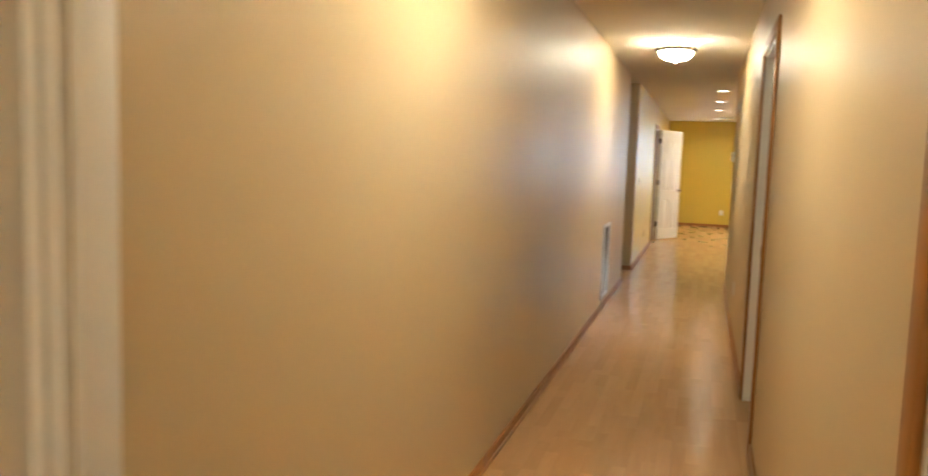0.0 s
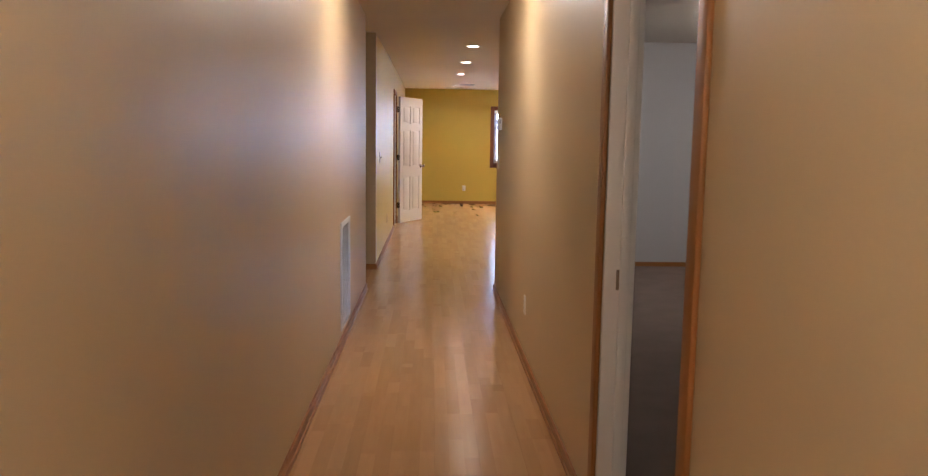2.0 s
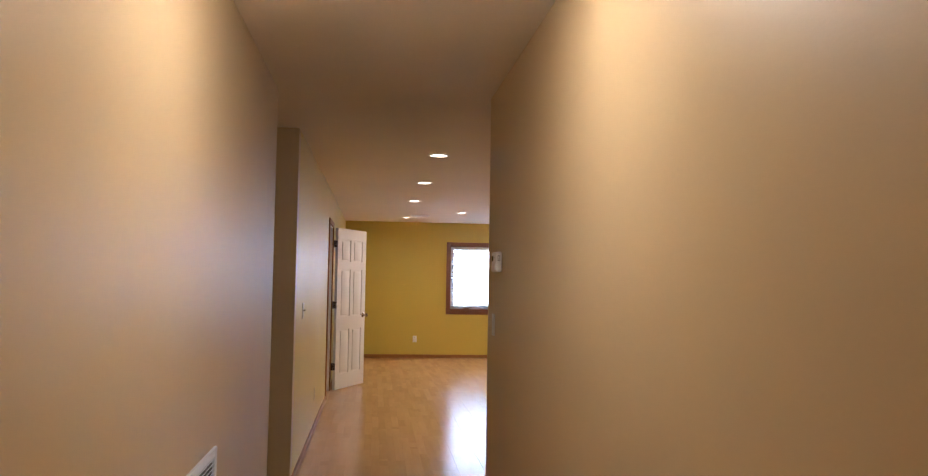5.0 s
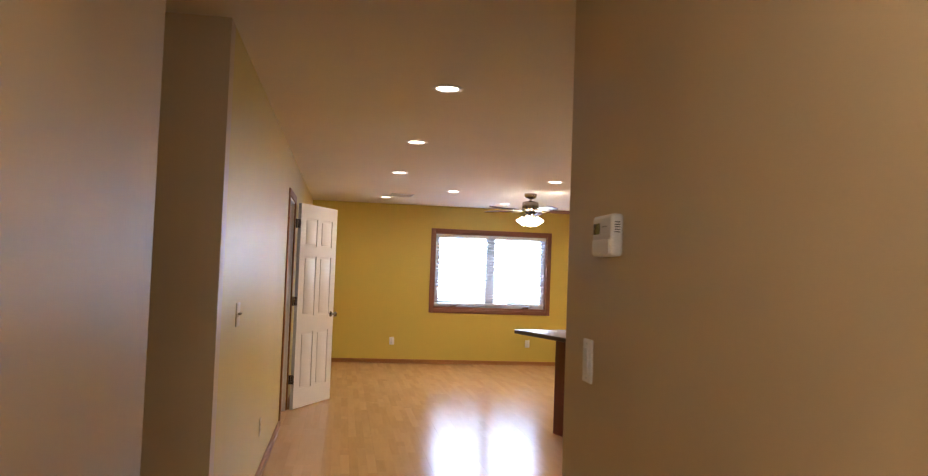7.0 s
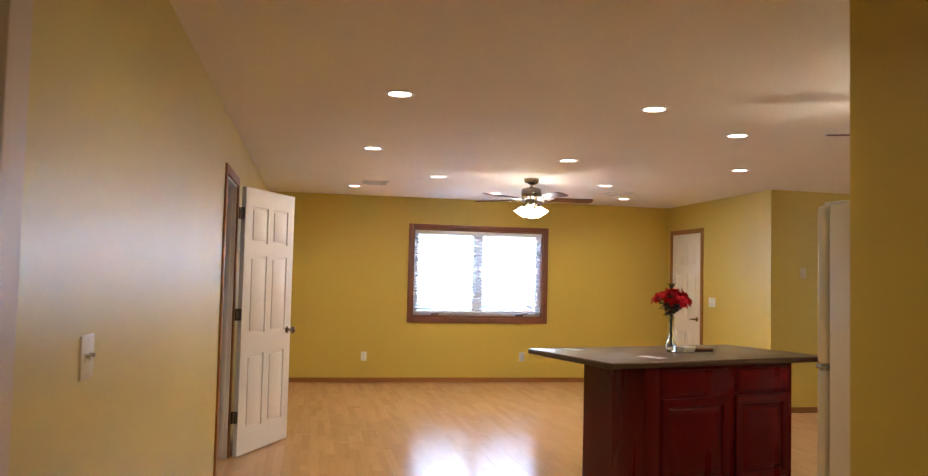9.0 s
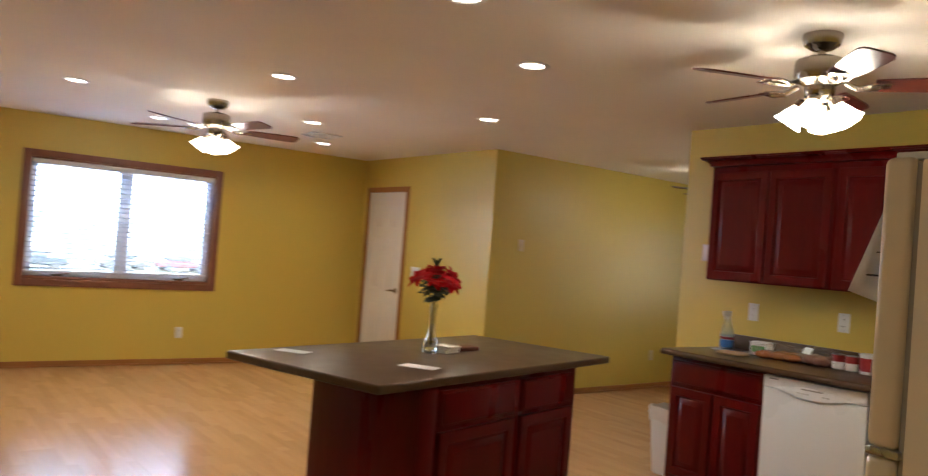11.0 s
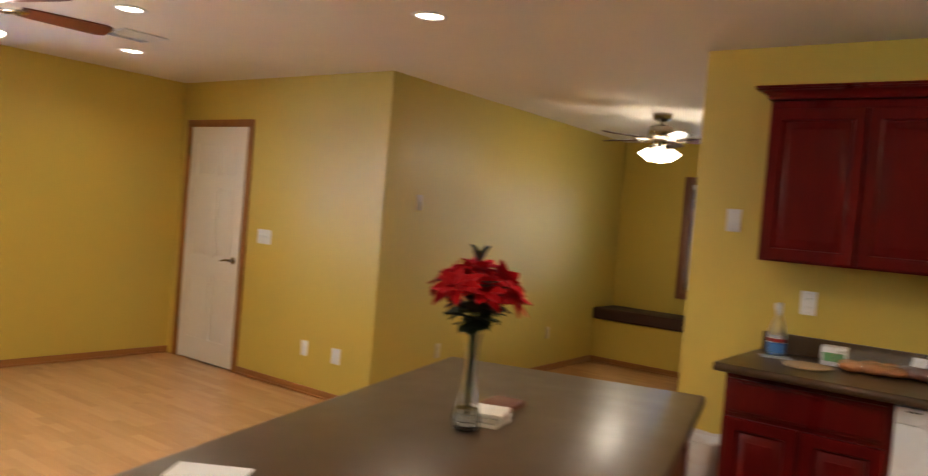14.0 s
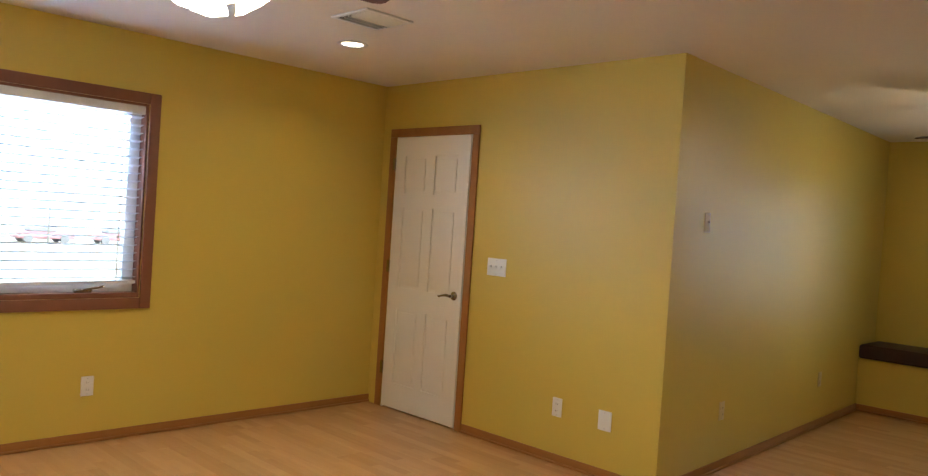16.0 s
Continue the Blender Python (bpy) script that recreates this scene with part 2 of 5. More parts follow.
def wall(name, axis, a, b, s, e, material, label, openings=(), vbev=0.0, top=H):
    """A wall a..b thick across the axis it runs along ('x' or 'y'), from s to e, with openings (from, to, bottom, top)."""
    bm = B()

    def put(p, q, z0, z1, v=0.0):
        if axis == "y":
            box(bm, (a, p, z0), (b, q, z1), vbev=v)
        else:
            box(bm, (p, a, z0), (q, b, z1), vbev=v)
    at = s
    for p, q, z0, z1 in sorted(openings):
        put(at, p, 0, top)
        if z0 > 0:
            put(p, q, 0, z0)
        put(p, q, z1, top)
        at = q
    put(at, e, 0, top, vbev)
    return solid(name, bm, material, label, "wall", kind="structure")


DOOR_TOP = 2.045
# the nook wall runs a little out of square from the corner
SKEW = pose(5.01, 16.89, 0, 0, 0, 2.3) @ pose(-5.01, -16.89, 0)
wall("wall_hall_left", "y", -0.64, -0.52, -1.6, 9.56, BEIGE, "beige satin painted hallway wall", [(0.2, 1.10, 0, DOOR_TOP)])
wall("wall_hall_right", "y", 0.66, 0.765, -1.6, 9.60, BEIGE, "beige satin painted hallway wall with rounded end", [(0.5, 1.305, 0, DOOR_TOP), (4.197, 5.098, 0, DOOR_TOP)], vbev=0.018)
wall("wall_hall_end", "x", -1.72, -1.6, -2.0, 2.0, BEIGE, "beige painted wall closing the hallway")
wall("wall_recess_near", "x", 9.44, 9.56, -1.8, -0.64, BEIGE, "beige wall of the side recess")
wall("wall_recess_back", "y", -1.92, -1.80, 9.44, 10.80, BEIGE, "beige wall at the back of the side recess")
wall("wall_recess_far", "x", 10.68, 10.80, -1.80, -0.51, BEIGE, "beige wall facing the hallway beside a side recess")
wall("wall_left", "y", -0.63, -0.51, 10.80, 19.43, YELLOW, "yellow painted living room wall with an open door", [(14.45, 15.24, 0, DOOR_TOP)])
wall("wall_north", "x", 19.43, 19.58, -2.6, 6.8, YELLOW, "yellow painted wall with a wide window", [(1.385, 3.175, 0.85, 2.025)])
wall("wall_east", "y", 5.01, 5.13, 16.89, 19.43, YELLOW, "yellow painted wall with a white door", [(18.46, 19.27, 0, DOOR_TOP)])
wall("wall_nook_north", "x", 16.89, 17.01, 5.13, 9.30, YELLOW, "yellow painted wall leading into the dining nook").matrix_basis = SKEW
wall("wall_kitchen", "y", 5.0, 5.12, 11.02, 14.625, YELLOW, "yellow painted kitchen wall behind the cabinets", vbev=0.014)
wall("wall_kitchen_south", "x", 11.02, 11.14, 1.63, 5.0, YELLOW, "yellow painted kitchen wall behind the fridge")
wall("wall_kitchen_return", "y", 1.63, 1.75, 9.598, 11.02, YELLOW, "yellow painted short return wall")
wall("wall_south", "x", 9.48, 9.598, 0.75, 1.75, YELLOW, "yellow painted wall beside the hallway mouth")
wall("wall_nook_east", "y", 9.10, 9.24, 12.9, 17.10, YELLOW, "yellow painted nook wall with a window", [(14.70, 16.25, 0.825, 2.01)])
wall("wall_nook_south", "x", 12.9, 13.02, 5.12, 9.10, YELLOW, "yellow painted nook wall")
wall("wall_bedroom_far", "x", 11.02, 11.14, 5.0, 5.2, GREYWALL, "pale grey bedroom wall")
for nm, lo, hi in (("wall_bedroom_north", (1.75, 10.99, 0), (5.0, 11.016, H)), ("wall_bedroom_jog", (1.75, 9.478, 0), (1.78, 10.99, H)), ("wall_bedroom_inner", (0.75, 9.45, 0), (1.78, 9.478, H))):
    solid(nm, bx(lo, hi), GREYWALL, "pale grey painted bedroom wall", "wall", kind="structure")
wall("wall_bedroom_east", "y", 4.97, 5.0, 2.0, 10.99, GREYWALL, "pale grey painted bedroom wall with a closet", [(8.9, 10.86, 0, DOOR_TOP)])
wall("wall_bedroom_south", "x", 1.88, 2.0, 0.75, 5.2, GREYWALL, "pale grey painted bedroom wall")
wall("wall_closet_back", "y", 5.6, 5.7, 8.0, 11.14, GREYWALL, "pale grey closet wall")
wall("wall_entry_left", "y", -2.0, -1.9, -1.72, 3.0, GREYWALL, "pale grey wall of the room beside the hallway")
wall("wall_entry_left_far", "x", 3.0, 3.1, -2.0, -0.64, GREYWALL, "pale grey wall of the room beside the hallway")
wall("wall_entry_right", "y", 2.0, 2.1, -1.72, 1.88, GREYWALL, "pale grey wall of the small room opposite")
wall("wall_side_room_west", "y", -2.6, -2.5, 13.0, 19.43, GREYWALL, "pale wall of the room behind the open door")
wall("wall_side_room_south", "x", 12.9, 13.0, -2.6, -0.63, GREYWALL, "pale wall of the room behind the open door")
wall("wall_closet_east", "y", 6.7, 6.8, 17.01, 19.43, GREYWALL, "pale wall behind the closed door")
bm = box(B(), (-2.7, -1.8, H), (9.4, 19.6, H + 0.12))
solid("ceiling", bm, CEIL, "off-white lightly textured flat ceiling", "ceiling", kind="structure")
for lo, hi in (((0.72, 2.0, 0.0), (5.6, 9.45, 0.012)), ((1.78, 9.45, 0.0), (5.6, 10.99, 0.012)), ((-1.9, -1.6, 0.0), (-0.58, 3.0, 0.012)), ((0.72, -1.6, 0.0), (2.0, 1.88, 0.012))):
    solid("carpet", bx(lo, hi), CARPET, "brown short pile bedroom carpet", "carpet", kind="structure")
bm = box(B(), (-2.7, -1.8, -0.14), (9.4, 19.6, -0.012))
FLOOR = solid("floor", bm, DARK, "maple laminate plank floor with a satin sheen", "floor", kind="structure")


def base(lo, hi):
    """A low baseboard with an eased top and a rounded shoe moulding at its foot."""
    along_x = hi[0] - lo[0] > hi[1] - lo[1]
    dx, dy = (0, 0.010) if along_x else (0.010, 0)
    bm = box(B(), (lo[0], lo[1], 0.001), (hi[0], hi[1], 0.060), 0.004)
    box(bm, (lo[0] - dx, lo[1] - dy, 0.001), (hi[0] + dx, hi[1] + dy, 0.017), 0.006)
    return solid("baseboard", bm, OAK_H, "stained oak baseboard along the wall", "baseboard", kind="structure")


T = 0.013
for lo, hi in [((-0.52, 1.19), (-0.52 + T, 9.56)), ((0.66 - T, 1.368), (0.66, 4.134)), ((0.66 - T, 5.161), (0.66, 9.60)),
               ((0.66 - T, 9.60), (1.75, 9.60 + T)), ((-1.8, 9.56), (-0.52 + T, 9.56 + T)), ((-0.925, 10.68 - T), (-0.51 + T, 10.68)), ((-0.51, 10.68), (-0.51 + T, 14.385)),
               ((-0.51, 15.305), (-0.51 + T, 19.43)), ((-0.51 + T, 19.43 - T), (5.01, 19.43)), ((5.01 - T, 16.89 - T), (5.01, 18.395)),
               ((4.987, 14.625), (5.12 + T, 14.625 + T)), ((5.12, 13.02), (5.12 + T, 14.625)),
               ((8.62 - T, 13.02), (8.62, 17.02)), ((1.78, 10.99 - T), (4.97, 10.99)), ((1.75, 9.61), (1.75 + T, 11.14))]:
    base(lo, hi)
base((5.0, 16.89 - T), (8.64, 16.89)).matrix_basis = SKEW


def casing(name, axis, face, out, s, e, top, material=OAK, w=0.062, d=0.016, label="stained oak door casing", bottom=0.0, sill=False):
    """Trim round an opening s..e on the wall face; out is the direction (+1 or -1) into the room."""
    th = thing(name, label, "trim", kind="structure")
    lo, hi = sorted((face, face + out * d))
    pieces = [("side_trim", s - w, s, bottom, top), ("side_trim", e, e + w, bottom, top), ("head_trim", s - w, e + w, top, top + w)]
    if sill:
        pieces.append(("sill_trim", s - w, e + w, bottom - w, bottom))
    for nm, p, q, z0, z1 in pieces:
        part(nm, bx((lo, p, z0), (hi, q, z1), 0.005) if axis == "y" else bx((p, lo, z0), (q, hi, z1), 0.005), material, th)
    return th


def jamb(axis, a, b, s, e, top, material=WHITE, th=0.016):
    """The white lining inside a door opening."""
    t = thing("door_jamb", "white painted door jamb lining the opening", "door jamb", kind="structure")
    for nm, p, q, z0, z1 in (("side_lining", s, s + th, 0, top), ("side_lining", e - th, e, 0, top), ("head_lining", s + th, e - th, top - th, top)):
        part(nm, bx((a, p, z0), (b, q, z1), 0.002) if axis == "y" else bx((p, a, z0), (q, b, z1), 0.002), material, t)
    mid = (a + b) / 2
    for nm, p, q in (("door_stop", s + th, s + th + 0.011), ("door_stop", e - th - 0.011, e - th)):
        part(nm, bx((mid, p, 0), (mid + 0.032, q, top - th), 0.002) if axis == "y" else bx((p, mid, 0), (q, mid + 0.032, top - th), 0.002), material, t)
    return t


casing("trim_bedroom_door", "y", 0.66, -1, 4.197, 5.098, DOOR_TOP)
jamb("y", 0.66, 0.765, 4.197, 5.098, DOOR_TOP)
casing("trim_living_door", "y", -0.51, 1, 14.45, 15.24, DOOR_TOP)
jamb("y", -0.63, -0.51, 14.45, 15.24, DOOR_TOP)
casing("trim_closed_door", "y", 5.01, -1, 18.46, 19.27, DOOR_TOP)
jamb("y", 5.01, 5.13, 18.46, 19.27, DOOR_TOP)
casing("trim_entry_left", "y", -0.52, 1, 0.2, 1.10, DOOR_TOP, WHITE, 0.085, label="white painted door casing")
jamb("y", -0.64, -0.52, 0.2, 1.10, DOOR_TOP)
casing("trim_entry_right", "y", 0.66, -1, 0.5, 1.305, DOOR_TOP)
jamb("y", 0.66, 0.765, 0.5, 1.305, DOOR_TOP)
casing("trim_closet", "y", 4.97, -1, 8.9, 10.86, DOOR_TOP)
casing("trim_recess_door", "x", 10.68, -1, -1.74, -0.99, DOOR_TOP)

# ---- lamps ----


def can_light():
    th = thing("recessed_downlight", "round white recessed ceiling downlight, switched on", "ceiling light", group="recessed downlights")
    part("trim_ring", lathe(B(), [(0.062, -0.002), (0.090, -0.002), (0.093, -0.004), (0.088, -0.007), (0.068, -0.009), (0.062, -0.005), (0.062, -0.002)], n=32, caps=False), PLASTIC, th)
    part("lens", lathe(B(), [(0.004, -0.005), (0.045, -0.0045), (0.064, -0.002)], n=32), GLOW_CAN, th, "glowing frosted lens")
    return th


CANS = [(0.53, 11.65), (0.53, 13.53), (0.53, 15.52), (0.53, 18.34), (1.33, 17.14), (2.26, 18.46), (2.07, 13.48), (3.21, 17.21), (3.93, 18.45), (2.98, 14.10), (2.24, 15.61), (3.90, 15.64)]
can = can_light()
for i, (x, y) in enumerate(CANS):
    ob = can if i == 0 else copy_thing(can, pose(x, y, H))
    ob.matrix_basis = pose(x, y, H)
    area_lamp("downlight_beam", pose(x, y, H - 0.010), 0.120, 0.120, 4.6, WARM, 150, "DISK")


def flush_lamp(x, y, lit, group="flush ceiling lamps"):
    th = thing("ceiling_lamp", "bowl ceiling lamp with bronze rim and frosted glass, switched on", "ceiling lamp", pose(x, y, H - 0.042), group)
    part("canopy", lathe(B(), [(0.105, 0.041), (0.110, 0.030), (0.090, 0.008), (0.02, -0.006)], n=28), BRONZE, th)
    part("rim", lathe(B(), [(0.146, 0), (0.155, 0.002), (0.175, -0.014), (0.172, -0.030), (0.152, -0.038), (0.144, -0.034), (0.146, 0)], n=40, caps=False), BRONZE, th, "bronze rim")
    part("bowl", lathe(B(), [(0.142, -0.008), (0.143, -0.034), (0.139, -0.055), (0.122, -0.082), (0.088, -0.104), (0.04, -0.115), (0.008, -0.117)], n=40), lit, th, "glowing frosted glass bowl")
    part("finial", lathe(B(), [(0.012, -0.114), (0.016, -0.122), (0.010, -0.130), (0.012, -0.137), (0.003, -0.143)], n=14), BRONZE, th)
    return th


flush_lamp(0.062, 7.22, GLOW_HALL)
# The next two hall lamps are unseen, added to brighten the hallway's start.
flush_lamp(0.07, 2.55, GLOW_HALL)
flush_lamp(0.07, -1.1, GLOW_HALL)
flush_lamp(2.81, 8.98, GLOW_ROOM)


def ceiling_fan(x, y, turn, lamp_turn, label, size=1.0, reach=1.0, watts=16):
    th = thing("ceiling_fan", label, "ceiling fan", pose(x, y, H, 0, 0, turn) @ Matrix.Scale(size, 4), "ceiling fans")
    part("canopy", lathe(B(), [(0.078, 0), (0.080, -0.012), (0.070, -0.045), (0.045, -0.062), (0.024, -0.066)], n=28), NICKEL, th)
    part("downrod", lathe(B(), [(0.016, -0.060), (0.016, -0.105)], n=14), NICKEL, th)
    part("motor_housing", lathe(B(), [(0.03, -0.092), (0.070, -0.098), (0.098, -0.110), (0.102, -0.126), (0.102, -0.178), (0.096, -0.194), (0.070, -0.206), (0.06, -0.215)], n=36), NICKEL, th, "brushed nickel motor housing")
    hub = part("switch_cup", lathe(B(), [(0.055, -0.206), (0.062, -0.225), (0.058, -0.255), (0.045, -0.272), (0.03, -0.280)], n=28), NICKEL, th)
    # one blade with its iron, five times
    iron, blade = B(), B()
    tube(iron, [(0.10, 0, -0.203), (0.14, 0.010, -0.222), (0.18, 0.012, -0.226), (0.23, 0.0, -0.219)], [0.010, 0.012, 0.011, 0.009], 8)
    tube(iron, [(0.15, 0.012, -0.224), (0.19, 0.042, -0.222), (0.235, 0.040, -0.217)], 0.007, 8)
    tube(iron, [(0.15, 0.006, -0.224), (0.19, -0.036, -0.222), (0.235, -0.040, -0.217)], 0.007, 8)
    box(iron, (0.205, -0.052, -0.222), (0.262, 0.052, -0.216), 0.003)
    outline = []
    for r, w in ((0.205, 0.048), (0.26, 0.055), (0.38, 0.062), (0.46, 0.066), (0.525, 0.066), (0.550, 0.056), (0.560, 0.040)):
        outline.append((r, w))
    top = [blade.verts.new((r, w, -0.209)) for r, w in outline] + [blade.verts.new((r, -w, -0.209)) for r, w in outline[::-1]]
    low = [blade.verts.new((v.co.x, v.co.y, -0.216)) for v in top]
    blade.faces.new(top)
    blade.faces.new(low[::-1])
    for i in range(len(top)):
        j = (i + 1) % len(top)
        blade.faces.new((top[i], low[i], low[j], top[j]))
    bmesh.ops.rotate(blade, cent=(0.4, 0, -0.2125), matrix=Matrix.Rotation(radians(-12), 3, "X"), verts=blade.verts)
    im, bl = mesh_of("blade_iron", iron, NICKEL), mesh_of("blade", blade, BLADE)
    for k in range(5):
        for nm, me in (("blade", bl), ("blade_iron", im)):
            ob = new(nm, me)
            ob.parent, ob.matrix_basis = th, pose(0, 0, 0, 0, 0, 72 * k) @ Matrix.Diagonal((reach if nm == "blade" else 1, 1, 1, 1))
    # four bell shades on curved arms
    arm, shade, socket = B(), B(), B()
    tube(arm, [(0.02, 0, -0.262), (0.045, 0, -0.260), (0.060, 0, -0.276)], 0.010, 8)
    lathe(socket, [(0.016, 0.0), (0.026, -0.008), (0.027, -0.032), (0.030, -0.036)], n=16)
    n, rings = 30, []
    for r, z, flute in ((0.026, -0.030, 0), (0.032, -0.042, 0), (0.044, -0.062, 0.01), (0.056, -0.086, 0.02), (0.066, -0.108, 0.04), (0.080, -0.126, 0.07), (0.076, -0.124, 0.07), (0.060, -0.100, 0.03), (0.024, -0.040, 0)):
        rings.append([shade.verts.new((r * (1 + flute * math.cos(6 * a)) * math.cos(a), r * (1 + flute * math.cos(6 * a)) * math.sin(a), z)) for a in (2 * math.pi * i / n for i in range(n))])
    for a, b in zip(rings, rings[1:]):
        for i in range(n):
            shade.faces.new((a[i], a[(i + 1) % n], b[(i + 1) % n], b[i]))
    shade.faces.new(rings[-1])
    bmesh.ops.scale(shade, vec=(0.76, 0.76, 0.93), verts=shade.verts)
    tilt = pose(0.056, 0, -0.270, 0, -34, 0)
    bmesh.ops.transform(shade, matrix=tilt, verts=shade.verts)
    bmesh.ops.transform(socket, matrix=tilt, verts=socket.verts)
    am, sm, sk = mesh_of("lamp_arm", arm, NICKEL), mesh_of("shade", shade, GLOW_FAN), mesh_of("lamp_socket", socket, NICKEL)
    for k in range(4):
        for nm, me in (("lamp_arm", am), ("shade", sm), ("lamp_socket", sk)):
            ob = new(nm, me)
            ob.parent, ob.matrix_basis = th, pose(0, 0, 0, 0, 0, lamp_turn + 90 * k)
    part("pull_chain", tube(B(), [(0.02, 0.02, -0.275), (0.021, 0.021, -0.33), (0.02, 0.02, -0.40)], 0.0015, 6), NICKEL, hub)
    bulb = bpy.data.lights.new("fan_bulbs", "POINT")
    bulb.energy, bulb.color, bulb.shadow_soft_size = watts, WARM, 0.06
    new("fan_bulbs", bulb).matrix_world = pose(x, y, H - 0.42 * size)
    return th


FAN = "brushed nickel ceiling fan with cherry blades and four lit glass shades"
ceiling_fan(2.29, 16.95, -5, 73, FAN, 1.02, 1.14, 18)
ceiling_fan(3.35, 12.71, 13, 2, FAN)
ceiling_fan(7.08, 15.76, 8, 12, FAN, watts=9)

# ---- doors ----


def six_panel_door(name, label, width, m, handle="knob", hinge_side=0, thick=0.035, top=2.03):
    """A moulded six-panel door hinged at its own origin and running along +x; both faces are panelled."""
    th = thing(name, label, "door", m)
    bm = B()
    st, mid = 0.105, 0.085
    xs = [(st, width / 2 - mid / 2), (width / 2 + mid / 2, width - st)]
    zs = [(0.20, 0.76), (0.92, 1.52), (1.62, 1.90)]
    core, panels = 0.010, []
    box(bm, (0, -thick + core, 0.012), (width, -core, 0.012 + top))
    grid_x = [0.0, xs[0][0], xs[0][1], xs[1][0], xs[1][1], width]
    grid_z = [0.012, zs[0][0], zs[0][1], zs[1][0], zs[1][1], zs[2][0], zs[2][1], 0.012 + top]
    for side, y0, y1 in ((0, -core, 0.0), (1, -thick, -thick + core)):
        for i in range(5):
            for k in range(7):
                lo, hi = (grid_x[i], y0, grid_z[k]), (grid_x[i + 1], y1, grid_z[k + 1])
                if i in (1, 3) and k in (1, 3, 5):
                    g = 0.022
                    yy = (y0, y1 - 0.003) if side == 0 else (y0 + 0.003, y1)
                    panels.append(((lo[0] + g, yy[0], lo[2] + g), (hi[0] - g, yy[1], hi[2] - g)))
                else:
                    box(bm, lo, hi)
    bmesh.ops.remove_doubles(bm, verts=bm.verts, dist=0.0002)
    part("slab", bm, WHITE, th)
    for lo, hi in panels:
        part("panel", bx(lo, hi, 0.006), WHITE, th)
    for s, y in ((1, 0.0), (-1, -thick)):
        c = (width - 0.065, y, 0.92)
        rose = lathe(B(), [(0.031, 0), (0.030, 0.006), (0.020, 0.011), (0.011, 0.014), (0.011, 0.042)], n=20)
        bmesh.ops.transform(rose, matrix=pose(*c, -90 * s, 0, 0), verts=rose.verts)
        hd = part("handle", rose, NICKEL, th, "satin nickel handle")
        if handle == "lever":
            part("lever", tube(B(), [(c[0], y + s * 0.042, 0.92), (c[0] - 0.03, y + s * 0.050, 0.924), (c[0] - 0.07, y + s * 0.050, 0.918), (c[0] - 0.105, y + s * 0.048, 0.908), (c[0] - 0.118, y + s * 0.046, 0.912)], [0.010, 0.010, 0.008, 0.007, 0.004], 10), NICKEL, hd)
        else:
            k = lathe(B(), [(0.010, 0.035), (0.024, 0.044), (0.029, 0.056), (0.024, 0.068), (0.010, 0.073)], n=20)
            bmesh.ops.transform(k, matrix=pose(*c, -90 * s, 0, 0), verts=k.verts)
            part("knob", k, NICKEL, hd)
    for z in (0.30, 1.07, 1.84):
        bm = lathe(B(), [(0.007, z - 0.045), (0.007, z + 0.045)], (-0.004, 0.006 if hinge_side == 0 else -thick - 0.006, 0), 10)
        box(bm, (-0.002, -thick + 0.002, z - 0.045), (0.0015, -0.002, z + 0.045))
        box(bm, (-0.030, 0.005 if hinge_side == 0 else -thick - 0.008, z - 0.045), (-0.004, 0.008 if hinge_side == 0 else -thick - 0.005, z + 0.045))
        part("hinge", bm, NICKEL, th, "satin nickel butt hinge")
    return th


# the open leaf stands 27 degrees off the wall, past its opening
ang = math.degrees(math.atan2(15.93 - 15.235, -0.12 + 0.465))
six_panel_door("door_living", "white six-panel door standing open against the yellow wall", 0.775, pose(-0.470, 15.237, 0, 0, 0, ang), "knob")
six_panel_door("door_closed", "white six-panel door, closed, in an oak casing", 0.775, pose(5.035, 19.254, 0, 0, 0, -90), "lever", 1)
six_panel_door("door_closet", "white panelled closet door, closed, in an oak casing", 0.97, pose(4.985, 10.85, 0, 0, 0, -90), "knob", 1)
six_panel_door("door_closet_second", "white panelled closet door, closed, in an oak casing", 0.97, pose(4.985, 9.875, 0, 0, 0, -90), "knob", 1)
six_panel_door("door_entry", "white six-panel door, closed, beside the hallway start", 0.858, pose(-0.575, 1.080, 0, 0, 0, -90), "knob", 1)
six_panel_door("door_recess", "white six-panel door, closed, in a side recess", 0.74, pose(-1.735, 10.675, 0, 0, 0, 0), "knob", 1)

# ---- windows ----


